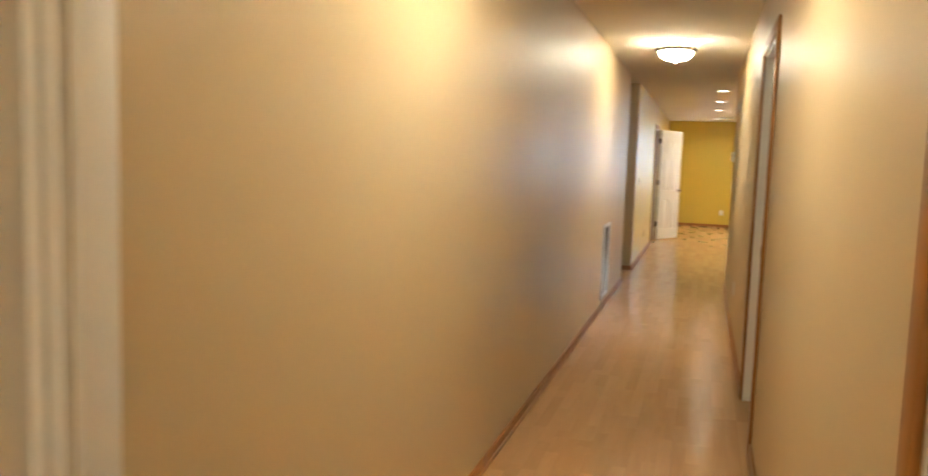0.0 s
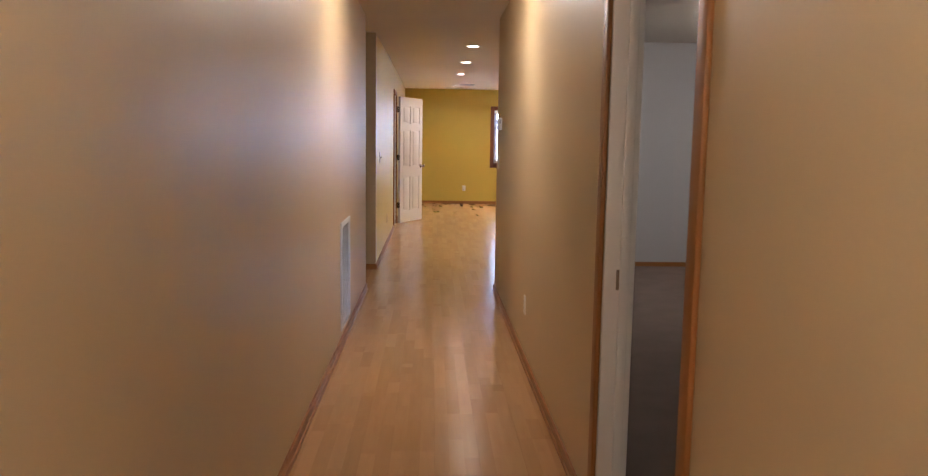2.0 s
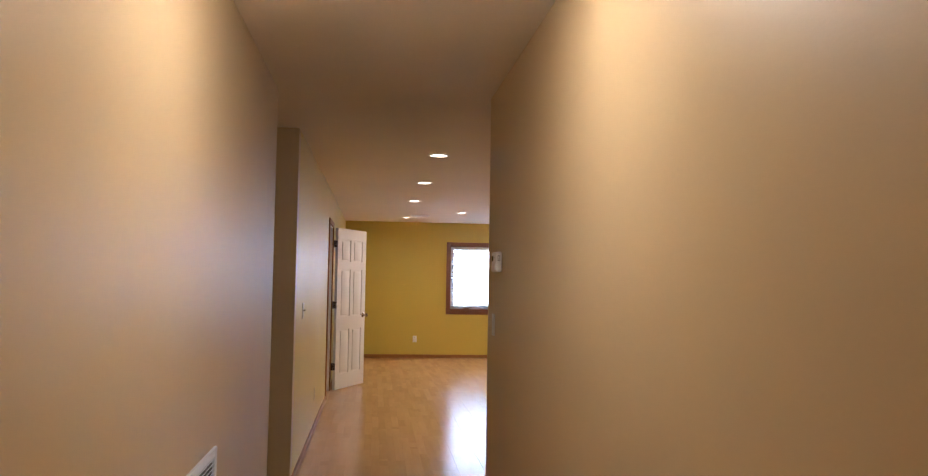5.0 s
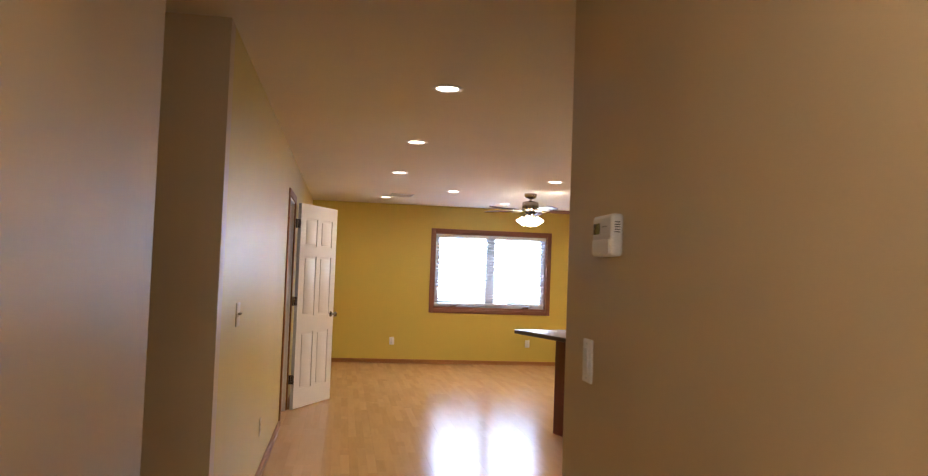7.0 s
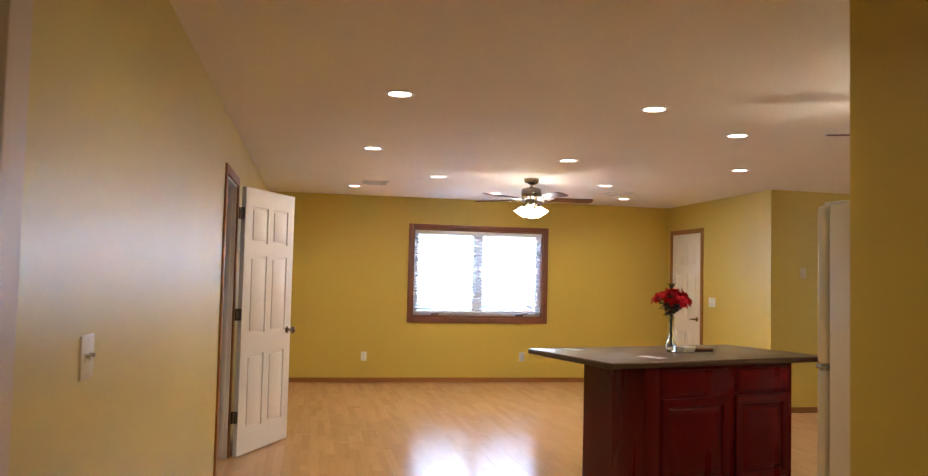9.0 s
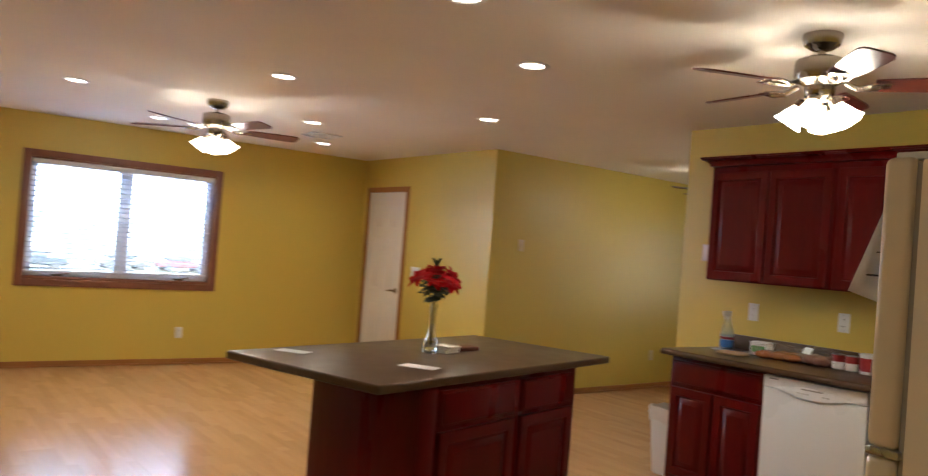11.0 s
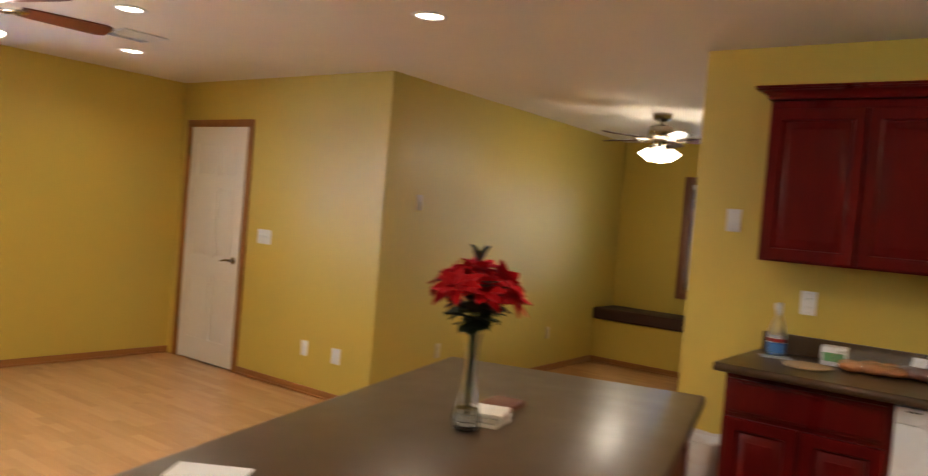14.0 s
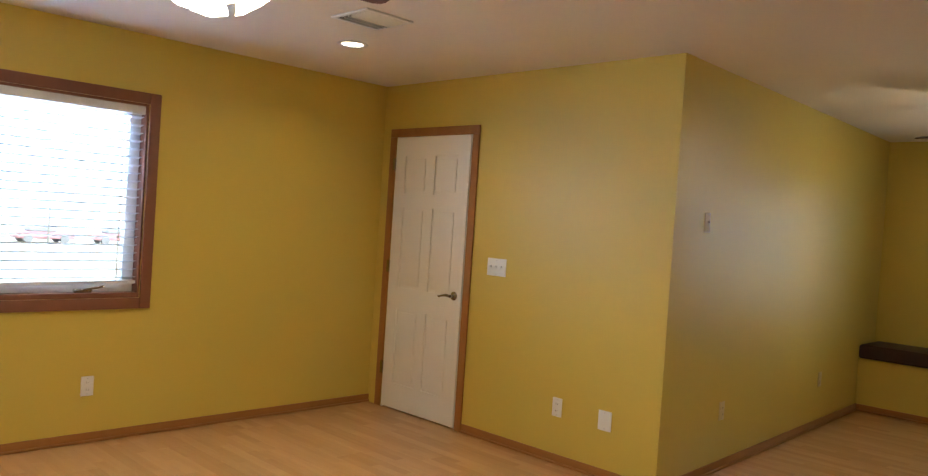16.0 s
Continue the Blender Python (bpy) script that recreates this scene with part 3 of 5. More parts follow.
def window(name, label, m, width, z0, z1, sashes=2, slats=21):
    """A casement window in the plane y = 0, its room side towards -y, with trim, sashes, cranks and an open slatted blind."""
    th = thing(name, label, "window", m, kind="structure")
    w = 0.066
    for nm, lo, hi in (("window_frame", (-w, -0.018, z0 - w), (0, 0, z1 + w)), ("window_frame", (width, -0.018, z0 - w), (width + w, 0, z1 + w)),
                       ("window_frame", (0, -0.018, z1), (width, 0, z1 + w)), ("window_frame", (0, -0.018, z0 - w), (width, 0, z0))):
        part(nm, bx(lo, hi, 0.005), WINWOOD, th, "stained wood casing")
    for lo, hi in (((0, 0, z0), (0.014, 0.14, z1)), ((width - 0.014, 0, z0), (width, 0.14, z1)), ((0.014, 0, z1 - 0.014), (width - 0.014, 0.14, z1)), ((0.014, 0, z0), (width - 0.014, 0.14, z0 + 0.03))):
        part("reveal", bx(lo, hi, 0.002), WINWOOD, th)
    step = (width - 0.028) / sashes
    for k in range(sashes):
        a = 0.014 + k * step
        s = part("sash", bx((a, 0.075, z0 + 0.03), (a + 0.068, 0.115, z1 - 0.014), 0.003), PLASTIC, th, "white sash")
        for lo, hi in (((a + step - 0.068, 0.075, z0 + 0.03), (a + step, 0.115, z1 - 0.014)), ((a + 0.055, 0.075, z1 - 0.07), (a + step - 0.055, 0.115, z1 - 0.014)), ((a + 0.055, 0.075, z0 + 0.03), (a + step - 0.055, 0.115, z0 + 0.085))):
            part("sash_rail", bx(lo, hi, 0.003), PLASTIC, s)
        p = part("pane", bx((a + 0.05, 0.093, z0 + 0.08), (a + step - 0.05, 0.097, z1 - 0.065)), PANE, th)
        p.visible_shadow = False
        c = a + (0.30 if k == 0 else step - 0.30)
        bm = bx((c - 0.05, 0.028, z0 + 0.030), (c + 0.05, 0.062, z0 + 0.052), 0.006)
        tube(bm, [(c, 0.03, z0 + 0.048), (c + 0.05, 0.022, z0 + 0.056), (c + 0.11, 0.02, z0 + 0.068)], 0.006, 8)
        part("crank", bm, NICKEL if k else BRONZE, th, "metal casement crank")
    bl = part("headrail", bx((0.018, 0.006, z1 - 0.066), (width - 0.018, 0.058, z1 - 0.016), 0.004), BLIND, th, "white blind headrail")
    low, high = z0 + 0.115, z1 - 0.085
    bm = box(B(), (-width / 2 + 0.024, -0.024, -0.0012), (width / 2 - 0.024, 0.024, 0.0012))
    me = mesh_of("slat", bm, BLIND)
    for i in range(slats):
        f = i / (slats - 1)
        ob = new("slat", me)
        ob.parent, ob.matrix_basis = th, pose(width / 2, 0.034, high + (low - high) * f, -12, -0.45 * f, 0)
    part("bottom_rail", bx((-width / 2 + 0.022, -0.026, -0.010), (width / 2 - 0.022, 0.026, 0.010), 0.004), BLIND, th, m=pose(width / 2, 0.034, low - 0.032, 0, -0.7, 0))
    for x in (0.14, width / 2, width - 0.14):
        part("ladder_cord", bx((x - 0.003, 0.0085, low - 0.03), (x + 0.003, 0.0095, z1 - 0.06)), BLIND, th)
    part("lift_cord", tube(B(), [(width - 0.1, 0.004, z1 - 0.05), (width - 0.1, 0.003, z0 + 0.35)], 0.0022, 6), BLIND, th)
    return th


window("window_living", "double casement window with wood trim and open white blinds", pose(1.385, 19.43, 0), 1.79, 0.85, 2.025)
window("window_nook", "casement window with wood trim and open white blinds", pose(9.10, 16.25, 0, 0, 0, -90), 1.55, 0.825, 2.01)

# ---- kitchen ----


def raised_panel(bm, w, h, t=0.022, fw=0.056):
    """A raised-panel door in the plane x..z, its face towards -y, from the origin: frame, deep groove, bevelled field."""
    prof = ((0, 0), (0, -t + 0.004), (0.004, -t), (fw - 0.010, -t), (fw - 0.004, -t + 0.003), (fw, -t + 0.013), (fw + 0.008, -t + 0.013),
            (fw + 0.011, -t + 0.010), (fw + 0.036, -t + 0.003), (fw + 0.040, -t))
    rings = [[bm.verts.new(v) for v in ((d, y, d), (w - d, y, d), (w - d, y, h - d), (d, y, h - d))] for d, y in prof]
    for a, b in zip(rings, rings[1:]):
        for i in range(4):
            bm.faces.new((a[i], a[(i + 1) % 4], b[(i + 1) % 4], b[i]))
    bm.faces.new(rings[0][::-1])
    bm.faces.new(rings[-1])
    return bm


def slab_front(bm, w, h, t=0.02):
    box(bm, (0, -t * 0.6, 0), (w, 0, h), 0.002)
    box(bm, (0.012, -t, 0.012), (w - 0.012, -t * 0.55, h - 0.012), 0.006, 3)
    return bm


def cabinet(name, label, m, w, depth, z0, z1, doors, drawers=(), toe=False, group="", rows=(0.012, 0.012)):
    """A cabinet with its face frame in y = 0 (front towards -y), doors [(x, z, w, h)] and drawer fronts the same."""
    th = thing(name, label, "cabinet", m, group)
    bm = bx((0, 0.0, z0 + (0.10 if toe else 0)), (w, depth, z1), 0.002)
    if toe:
        box(bm, (0.0, 0.07, z0), (w, depth, z0 + 0.10))
    part("body", bm, CHERRY, th)
    for x, z, dw, dh in doors:
        part("door", raised_panel(B(), dw, dh), CHERRY, th, "raised-panel cherry door", pose(x, -0.001, z))
    for x, z, dw, dh in drawers:
        part("drawer_front", slab_front(B(), dw, dh), CHERRY, th, "", pose(x, -0.001, z))
    return th


def run(y):
    """Pose for a cabinet on the kitchen wall whose local x runs towards the fridge from y."""
    return pose(4.41, y, 0, 0, 0, -90)


CAB = "dark cherry base cabinet with raised-panel doors under the counter"
cabinet("base_cabinet", CAB, run(14.18), 0.664, 0.585, 0, 0.875, [(0.02, 0.13, 0.302, 0.55), (0.342, 0.13, 0.302, 0.55)], [(0.02, 0.70, 0.624, 0.15)], True, "base cabinets")
cabinet("base_cabinet", "dark cherry sink base cabinet with false drawer front", run(12.906), 0.866, 0.585, 0, 0.875, [(0.02, 0.13, 0.403, 0.55), (0.443, 0.13, 0.403, 0.55)], [(0.02, 0.70, 0.826, 0.15)], True, "base cabinets")
cabinet("base_cabinet", CAB, run(12.035), 0.80, 0.585, 0, 0.875, [(0.02, 0.13, 0.37, 0.55), (0.41, 0.13, 0.37, 0.55)], [(0.02, 0.70, 0.76, 0.15)], True, "base cabinets")


def up(y):
    return pose(4.70, y, 0, 0, 0, -90)


UP = "dark cherry wall cabinet with raised-panel doors"
cabinet("wall_cabinet", UP, up(14.18), 0.845, 0.298, 1.37, 2.115, [(0.012, 1.378, 0.407, 0.70), (0.427, 1.378, 0.407, 0.70)], group="wall cabinets")
cabinet("wall_cabinet", "dark cherry single-door wall cabinet", up(13.333), 0.433, 0.298, 1.37, 2.115, [(0.020, 1.378, 0.393, 0.70)], group="wall cabinets")
cabinet("wall_cabinet", "short dark cherry wall cabinet over the sink", up(12.898), 0.902, 0.298, 1.730, 2.115, [(0.024, 1.752, 0.420, 0.326), (0.458, 1.752, 0.420, 0.326)], group="wall cabinets")
cabinet("wall_cabinet", UP, up(11.994), 0.80, 0.298, 1.37, 2.115, [(0.012, 1.378, 0.385, 0.70), (0.403, 1.378, 0.385, 0.70)], group="wall cabinets")
# stepped crown moulding along the top of the wall cabinets
th = thing("crown_moulding", "dark cherry crown moulding on the wall cabinets", "moulding")
bm, rings = B(), []
for d, z in ((0.0, 2.117), (0.007, 2.119), (0.008, 2.127), (0.013, 2.136), (0.024, 2.147), (0.040, 2.155), (0.050, 2.157), (0.050, 2.163), (0.056, 2.165), (0.056, 2.176)):
    rings.append([bm.verts.new((x, y, z)) for x, y in ((4.68 - d, 11.19), (4.998, 11.19), (4.998, 14.182 + d), (4.68 - d, 14.182 + d))])
for a, b in zip(rings, rings[1:]):
    for i in range(4):
        bm.faces.new((a[i], a[(i + 1) % 4], b[(i + 1) % 4], b[i]))
bm.faces.new(rings[0][::-1])
bm.faces.new(rings[-1])
part("moulding", bm, CHERRY, th)

# counter with a sink cut-out
th = thing("worktop", "dark brown laminate kitchen worktop with a backsplash", "worktop")
bm = B()
SY0, SY1, SX0, SX1 = 12.16, 12.85, 4.43, 4.89
for lo, hi in (((4.345, 11.20), (4.998, SY0)), ((4.345, SY1), (4.998, 14.215)), ((4.345, SY0), (SX0, SY1)), ((SX1, SY0), (4.998, SY1))):
    box(bm, (*lo, 0.877), (*hi, 0.915))
bmesh.ops.remove_doubles(bm, verts=bm.verts, dist=0.0005)
part("top", bm, COUNTER, th)
part("front_nosing", tube(B(), [(4.347, 11.2, 0.896), (4.347, 14.215, 0.896)], 0.0193, 12), COUNTER, th)
part("backsplash", bx((4.976, 11.2, 0.9155), (4.998, 14.20, 1.012), 0.005), COUNTER, th)

th = thing("kitchen_sink", "stainless steel double bowl drop-in sink", "sink")
bm = B()
for a, b in ((SY0 + 0.02, 12.49), (12.52, SY1 - 0.02)):
    x0, x1, zb = SX0 + 0.02, SX1 - 0.09, 0.74
    r = [bm.verts.new(v) for v in ((x0, a, 0.918), (x1, a, 0.918), (x1, b, 0.918), (x0, b, 0.918))]
    q = [bm.verts.new(v) for v in ((x0 + 0.03, a + 0.03, zb), (x1 - 0.03, a + 0.03, zb), (x1 - 0.03, b - 0.03, zb), (x0 + 0.03, b - 0.03, zb))]
    bm.faces.new(q)
    for i in range(4):
        bm.faces.new((r[i], r[(i + 1) % 4], q[(i + 1) % 4], q[i]))
part("bowl", bm, STEEL, th)
bm = B()
for lo, hi in (((SX0 - 0.02, SY0 - 0.02), (SX0 + 0.02, SY1 + 0.02)), ((SX1 - 0.09, SY0 - 0.02), (SX1 + 0.02, SY1 + 0.02)), ((SX0 + 0.02, SY0 - 0.02), (SX1 - 0.09, SY0 + 0.02)), ((SX0 + 0.02, SY1 - 0.02), (SX1 - 0.09, SY1 + 0.02)), ((SX0 + 0.02, 12.49), (SX1 - 0.09, 12.52))):
    box(bm, (*lo, 0.9155), (*hi, 0.921), 0.002)
part("rim", bm, STEEL, th)

th = thing("faucet", "antique nickel curved-spout faucet behind the sink", "faucet", pose(4.86, 12.455, 0.921))
part("base", lathe(B(), [(0.036, 0), (0.038, 0.006), (0.030, 0.020), (0.024, 0.060), (0.020, 0.110), (0.019, 0.160), (0.024, 0.168), (0.030, 0.182), (0.034, 0.202), (0.030, 0.222), (0.018, 0.236), (0.004, 0.240)], n=24), BRONZE, th)
part("spout", tube(B(), [(-0.85 * a, 0.53 * a, z) for a, z in ((0.0, 0.205), (0.030, 0.196), (0.055, 0.190), (0.075, 0.205), (0.095, 0.234), (0.118, 0.246), (0.140, 0.236), (0.152, 0.206), (0.155, 0.168), (0.156, 0.158))],
                   [0.018, 0.016, 0.014, 0.0135, 0.013, 0.0125, 0.0125, 0.0125, 0.016, 0.018], 14), BRONZE, th)
part("side_spray", lathe(B(), [(0.022, 0), (0.024, 0.006), (0.014, 0.016), (0.015, 0.06), (0.018, 0.085), (0.008, 0.098)], (0.0, -0.085, 0), 16), BRONZE, th)
hb = lathe(B(), [(0.030, 0), (0.032, 0.006), (0.024, 0.030), (0.018, 0.066), (0.020, 0.082), (0.010, 0.094)], (0.0, 0.125, 0), 18)
tube(hb, [(0, 0.125, 0.085), (-0.012, 0.160, 0.112), (-0.018, 0.195, 0.118)], [0.010, 0.008, 0.006], 8)
part("lever_handle", hb, BRONZE, th)

th = thing("dishwasher", "white built-in dishwasher with a curved handle panel", "dishwasher", pose(4.392, 13.512, 0, 0, 0, -90))
part("body", bx((0.004, 0.02, 0.10), (0.594, 0.58, 0.872)), APPL, th)
part("door_panel", bx((0.004, -0.014, 0.115), (0.594, 0.02, 0.800), 0.005), APPL, th)
cp = part("control_panel", bx((0.004, -0.0175, 0.8008), (0.594, 0.02, 0.868), 0.005), APPL, th)
# lens-shaped handle panel that hangs below the control strip
bm, rows_ = B(), []
for i in range(17):
    f = math.sin(math.pi * i / 16)
    x, top, low = 0.07 + 0.45 * i / 16, 0.806 + 0.030 * f, 0.804 - 0.036 * f
    rows_.append([bm.verts.new((x, -0.0165 - d * f, low + (top - low) * g)) for g, d in ((0, 0.000), (0.08, 0.016), (0.3, 0.018), (0.7, 0.012), (0.95, 0.006), (1, 0.0))])
for a, b in zip(rows_, rows_[1:]):
    for k in range(5):
        bm.faces.new((a[k], b[k], b[k + 1], a[k + 1]))
part("handle_panel", bm, APPL, cp, "bulging lens-shaped handle panel")
part("handle_slot", bx((0.24, -0.033, 0.822), (0.36, -0.024, 0.829), 0.002), mat("grey_plastic", (0.35, 0.34, 0.33), 0.5), cp)
for i, x in enumerate((0.22, 0.245, 0.27, 0.36, 0.385)):
    part("button", bx((x, -0.0345, 0.800), (x + 0.013, -0.028, 0.805), 0.001), mat("grey_plastic", (0.35, 0.34, 0.33), 0.5), cp)
for x in (0.045, 0.062, 0.079):
    part("badge_mark", bx((x, -0.0190, 0.848), (x + 0.012, -0.0165, 0.855), 0.001), DARK, cp)
part("toe_panel", bx((0.004, 0.05, 0.005), (0.594, 0.06, 0.10)), DARK, th)

th = thing("refrigerator", "cream top-freezer refrigerator seen from its side", "refrigerator", pose(1.955, 11.145, 0))
part("cabinet_body", bx((0.0, 0.0, 0.03), (0.74, 0.54, 1.695), 0.008), CREAM, th)
part("gasket", bx((0.012, 0.54, 0.05), (0.728, 0.552, 1.69)), mat("grey_gasket", (0.30, 0.28, 0.24), 0.6), th)
for nm, z0, z1 in (("fridge_door", 0.06, 1.085), ("freezer_door", 1.10, 1.70)):
    d = part(nm, bx((0.0, 0.552, z0), (0.74, 0.615, z1), 0.016, 4), CREAM, th)
    part("handle", bx((0.66, 0.615, z0 + 0.3 if z0 < 1 else z0 + 0.03), (0.69, 0.655, z1 - 0.03), 0.008), CREAM, d)
part("chrome_strip", bx((-0.004, 0.545, 1.084), (0.744, 0.612, 1.101), 0.003), STEEL, th, "chrome trim between the doors")
part("hinge_cap", bx((0.02, 0.50, 1.696), (0.10, 0.60, 1.712), 0.004), PLASTIC, th)
part("base_grille", bx((0.02, 0.10, 0.0), (0.72, 0.53, 0.05)), DARK, th)
# a sheet of paper hangs by a clip from the freezer door and curls off it
th = thing("paper_sheet", "white printed paper sheet clipped to the fridge door", "paper", pose(2.035, 11.765, 1.415, 0, 0, 0))
bm = B()
rows_ = []
for k in range(9):
    f = k / 8
    rows_.append([bm.verts.new((x, 0.008 + 0.085 * max(0, 1 - f / 0.95) + 0.02 * (1 - f) * x / 0.2, 0.24 * f - 0.03 * (x / 0.22) * (1 - f))) for x in (0.0, 0.07, 0.14, 0.22)])
for a, b in zip(rows_, rows_[1:]):
    for i in range(3):
        bm.faces.new((a[i], a[i + 1], b[i + 1], b[i]))
sh = part("sheet", bm, PAPER, th)
md = sh.modifiers.new("thickness", "SOLIDIFY")
md.thickness = 0.0006
for k, (x, w, f) in enumerate(((0.05, 0.09, 0.16), (0.05, 0.09, 0.38), (0.05, 0.11, 0.62))):
    part("print_bar", bx((x, -0.0018, -0.002), (x + w, -0.0010, 0.002)), INK, sh, m=pose(0, 0.010 + 0.085 * max(0, 1 - f / 0.95), 0.24 * f, -19, 0, 0))
part("clip", bx((0.09, 0.002, 0.225), (0.13, 0.018, 0.275), 0.004), mat("green_plastic", (0.10, 0.42, 0.08), 0.4), th, "green clip")

# ---- island ----
ISL = pose(1.83, 13.50, 0, 0, 0, 15.3)
th = thing("kitchen_island", "dark cherry kitchen island with brown laminate top and overhang", "kitchen island", ISL)
bm = bx((0.28, 0.030, 0.09), (1.53, 0.67, 0.868), 0.003)
box(bm, (0.30, 0.10, 0.0), (1.51, 0.65, 0.09))
part("body", bm, CHERRY, th)
part("countertop", bx((0, 0, 0.868), (1.855, 0.965, 0.906), 0.009, 3), COUNTER, th, "dark brown laminate top with rounded edge")
part("end_panel", bx((0.272, 0.03, 0.0), (0.280, 0.67, 0.866), 0.002), CHERRY, th)
for x, w in ((0.40, 0.55), (1.01, 0.47)):
    part("drawer_front", slab_front(B(), w, 0.155), CHERRY, th, "", pose(x, 0.029, 0.690))
    part("door", raised_panel(B(), w, 0.55), CHERRY, th, "raised-panel cherry door", pose(x, 0.029, 0.12))
part("corner_stile", bx((0.28, 0.020, 0.09), (0.375, 0.030, 0.866), 0.002), CHERRY, th)
ZI = 0.9065

# vase with red artificial poinsettias
RED = mat("red_petal", (0.56, 0.010, 0.018), 0.65, color2=(0.36, 0.004, 0.010), scale=12, grain=90, bump=0.1, spec=0.15)
LEAF = mat("dark_green_leaf", (0.028, 0.05, 0.018), 0.5, color2=(0.015, 0.028, 0.012), scale=14, grain=80, bump=0.1)
VX, VY = 2.565, 14.245
th = thing("flower_vase", "clear glass bud vase on the island", "vase", pose(VX, VY, ZI))
outer = [(0.029, 0.0), (0.035, 0.006), (0.038, 0.022), (0.036, 0.042), (0.027, 0.074), (0.019, 0.102), (0.0155, 0.128), (0.0165, 0.172), (0.0195, 0.220), (0.0235, 0.252)]
inner = [(r - 0.0035, z) for r, z in outer[::-1][:-1]] + [(0.024, 0.012)]
part("glass_body", lathe(B(), outer + inner, n=32), CLEAR, th)
part("water", lathe(B(), [(0.027, 0.014), (0.033, 0.024), (0.032, 0.042), (0.028, 0.056)], n=24), glass("water", (0.95, 0.97, 0.96), 0.0, 1.33), th)
th = thing("poinsettia_bouquet", "bunch of red artificial poinsettias with dark leaves", "flowers", pose(VX, VY, ZI))
rng = random.Random(5)


def petal(bm, c, d, n_, length, width):
    """A pointed, folded petal from c along d, facing n_."""
    d, n_ = d.normalized(), n_.normalized()
    s = d.cross(n_).normalized()
    pts = []
    for f, wf in ((0.0, 0.12), (0.25, 0.75), (0.5, 1.0), (0.78, 0.6), (1.0, 0.02)):
        mid = c + d * length * f - n_ * (0.12 * length * f * f)
        pts.append((bm.verts.new(mid + s * width * wf * 0.5 + n_ * 0.003), bm.verts.new(mid - n_ * 0.002), bm.verts.new(mid - s * width * wf * 0.5 + n_ * 0.003)))
    for a, b in zip(pts, pts[1:]):
        bm.faces.new((a[0], a[1], b[1], b[0]))
        bm.faces.new((a[1], a[2], b[2], b[1]))


heads = [(1.15 * x_, 1.15 * y_, z_) for x_, y_, z_ in ((-0.085, 0.00, 0.335), (-0.035, -0.045, 0.325), (0.02, 0.03, 0.365), (0.075, -0.02, 0.345), (0.105, 0.03, 0.315), (0.03, -0.075, 0.315), (-0.03, 0.06, 0.345), (0.065, 0.08, 0.325), (0.0, -0.01, 0.375))]
for hx, hy, hz in heads:
    out = Vector((hx * 1.2, hy * 1.2, 0.11)).normalized()
    bm = B()
    hz += 0.045
    c = Vector((hx, hy, hz))
    u = out.orthogonal().normalized()
    v = out.cross(u)
    for ring, cnt, ln, up_ in ((0, 7, 0.070, -0.05), (1, 6, 0.058, 0.40), (2, 4, 0.034, 1.1)):
        for k in range(cnt):
            a = 2 * math.pi * (k + 0.4 * ring) / cnt + rng.uniform(-0.15, 0.15)
            d = (u * math.cos(a) + v * math.sin(a)) + out * (up_ + rng.uniform(-0.15, 0.2))
            petal(bm, c, d, out, ln * rng.uniform(0.85, 1.15), 0.038)
    part("flower_head", bm, RED, th)
    part("stem", tube(B(), [(0.03 * hx, 0.03 * hy, 0.04), (hx * 0.06, hy * 0.06, 0.13), (hx * 0.09, hy * 0.09, 0.25), (hx * 0.55, hy * 0.55, 0.32), (hx, hy, hz)], 0.0018, 6), LEAF, th)
bm = B()
for k in range(84):
    a = rng.uniform(0, 2 * math.pi)
    q = rng.uniform(0.004, 0.055)
    c = Vector((q * math.cos(a), q * math.sin(a), 0.262 + 1.5 * q + rng.uniform(0.0, 0.05)))
    d = Vector((math.cos(a), math.sin(a), rng.uniform(-0.5, 0.7)))
    petal(bm, c, d, Vector((-0.3 * math.cos(a), -0.3 * math.sin(a), 1)), rng.uniform(0.042, 0.062), 0.050)
for k in range(4):
    a = 2 * math.pi * k / 4
    petal(bm, Vector((0.0, 0.0, 0.435)), Vector((0.6 * math.cos(a), 0.6 * math.sin(a), 1.2)), Vector((-math.cos(a), -math.sin(a), 0.4)), 0.055, 0.026)
part("leaves", bm, LEAF, th)

for k, (x, y, a, w, d) in enumerate(((1.873, 14.365, -56, 0.155, 0.088), (2.25, 13.86, -60, 0.17, 0.09))):
    solid("paper_card", bx((-w / 2, -d / 2, 0), (w / 2, d / 2, 0.002)), PAPER, "white paper card lying on the island top", "paper", "cards on the island", m=pose(x, y, ZI, 0, 0, a))
for k in range(3):
    solid("coaster", bx((-0.055, -0.055, 0), (0.055, 0.055, 0.011), 0.003), mat("cream_stone", (0.66, 0.62, 0.54), 0.5, scale=14, grain=120, bump=0.1), "square cream stone coaster in a stack", "coaster", "stack of coasters", m=pose(2.665 + 0.003 * k, 14.255 - 0.002 * k, ZI + 0.0125 * k, 0, 0, 12 + 5 * k))
solid("wallet", bx((-0.085, -0.05, 0), (0.085, 0.05, 0.022), 0.007, 3), mat("brown_leather", (0.12, 0.035, 0.018), 0.45, scale=10, grain=150, bump=0.25), "brown leather folded case behind the coasters", "leather case", m=pose(2.815, 14.31, ZI, 0, 0, 10))

# ---- things on the worktop ----
ZC = 0.9155


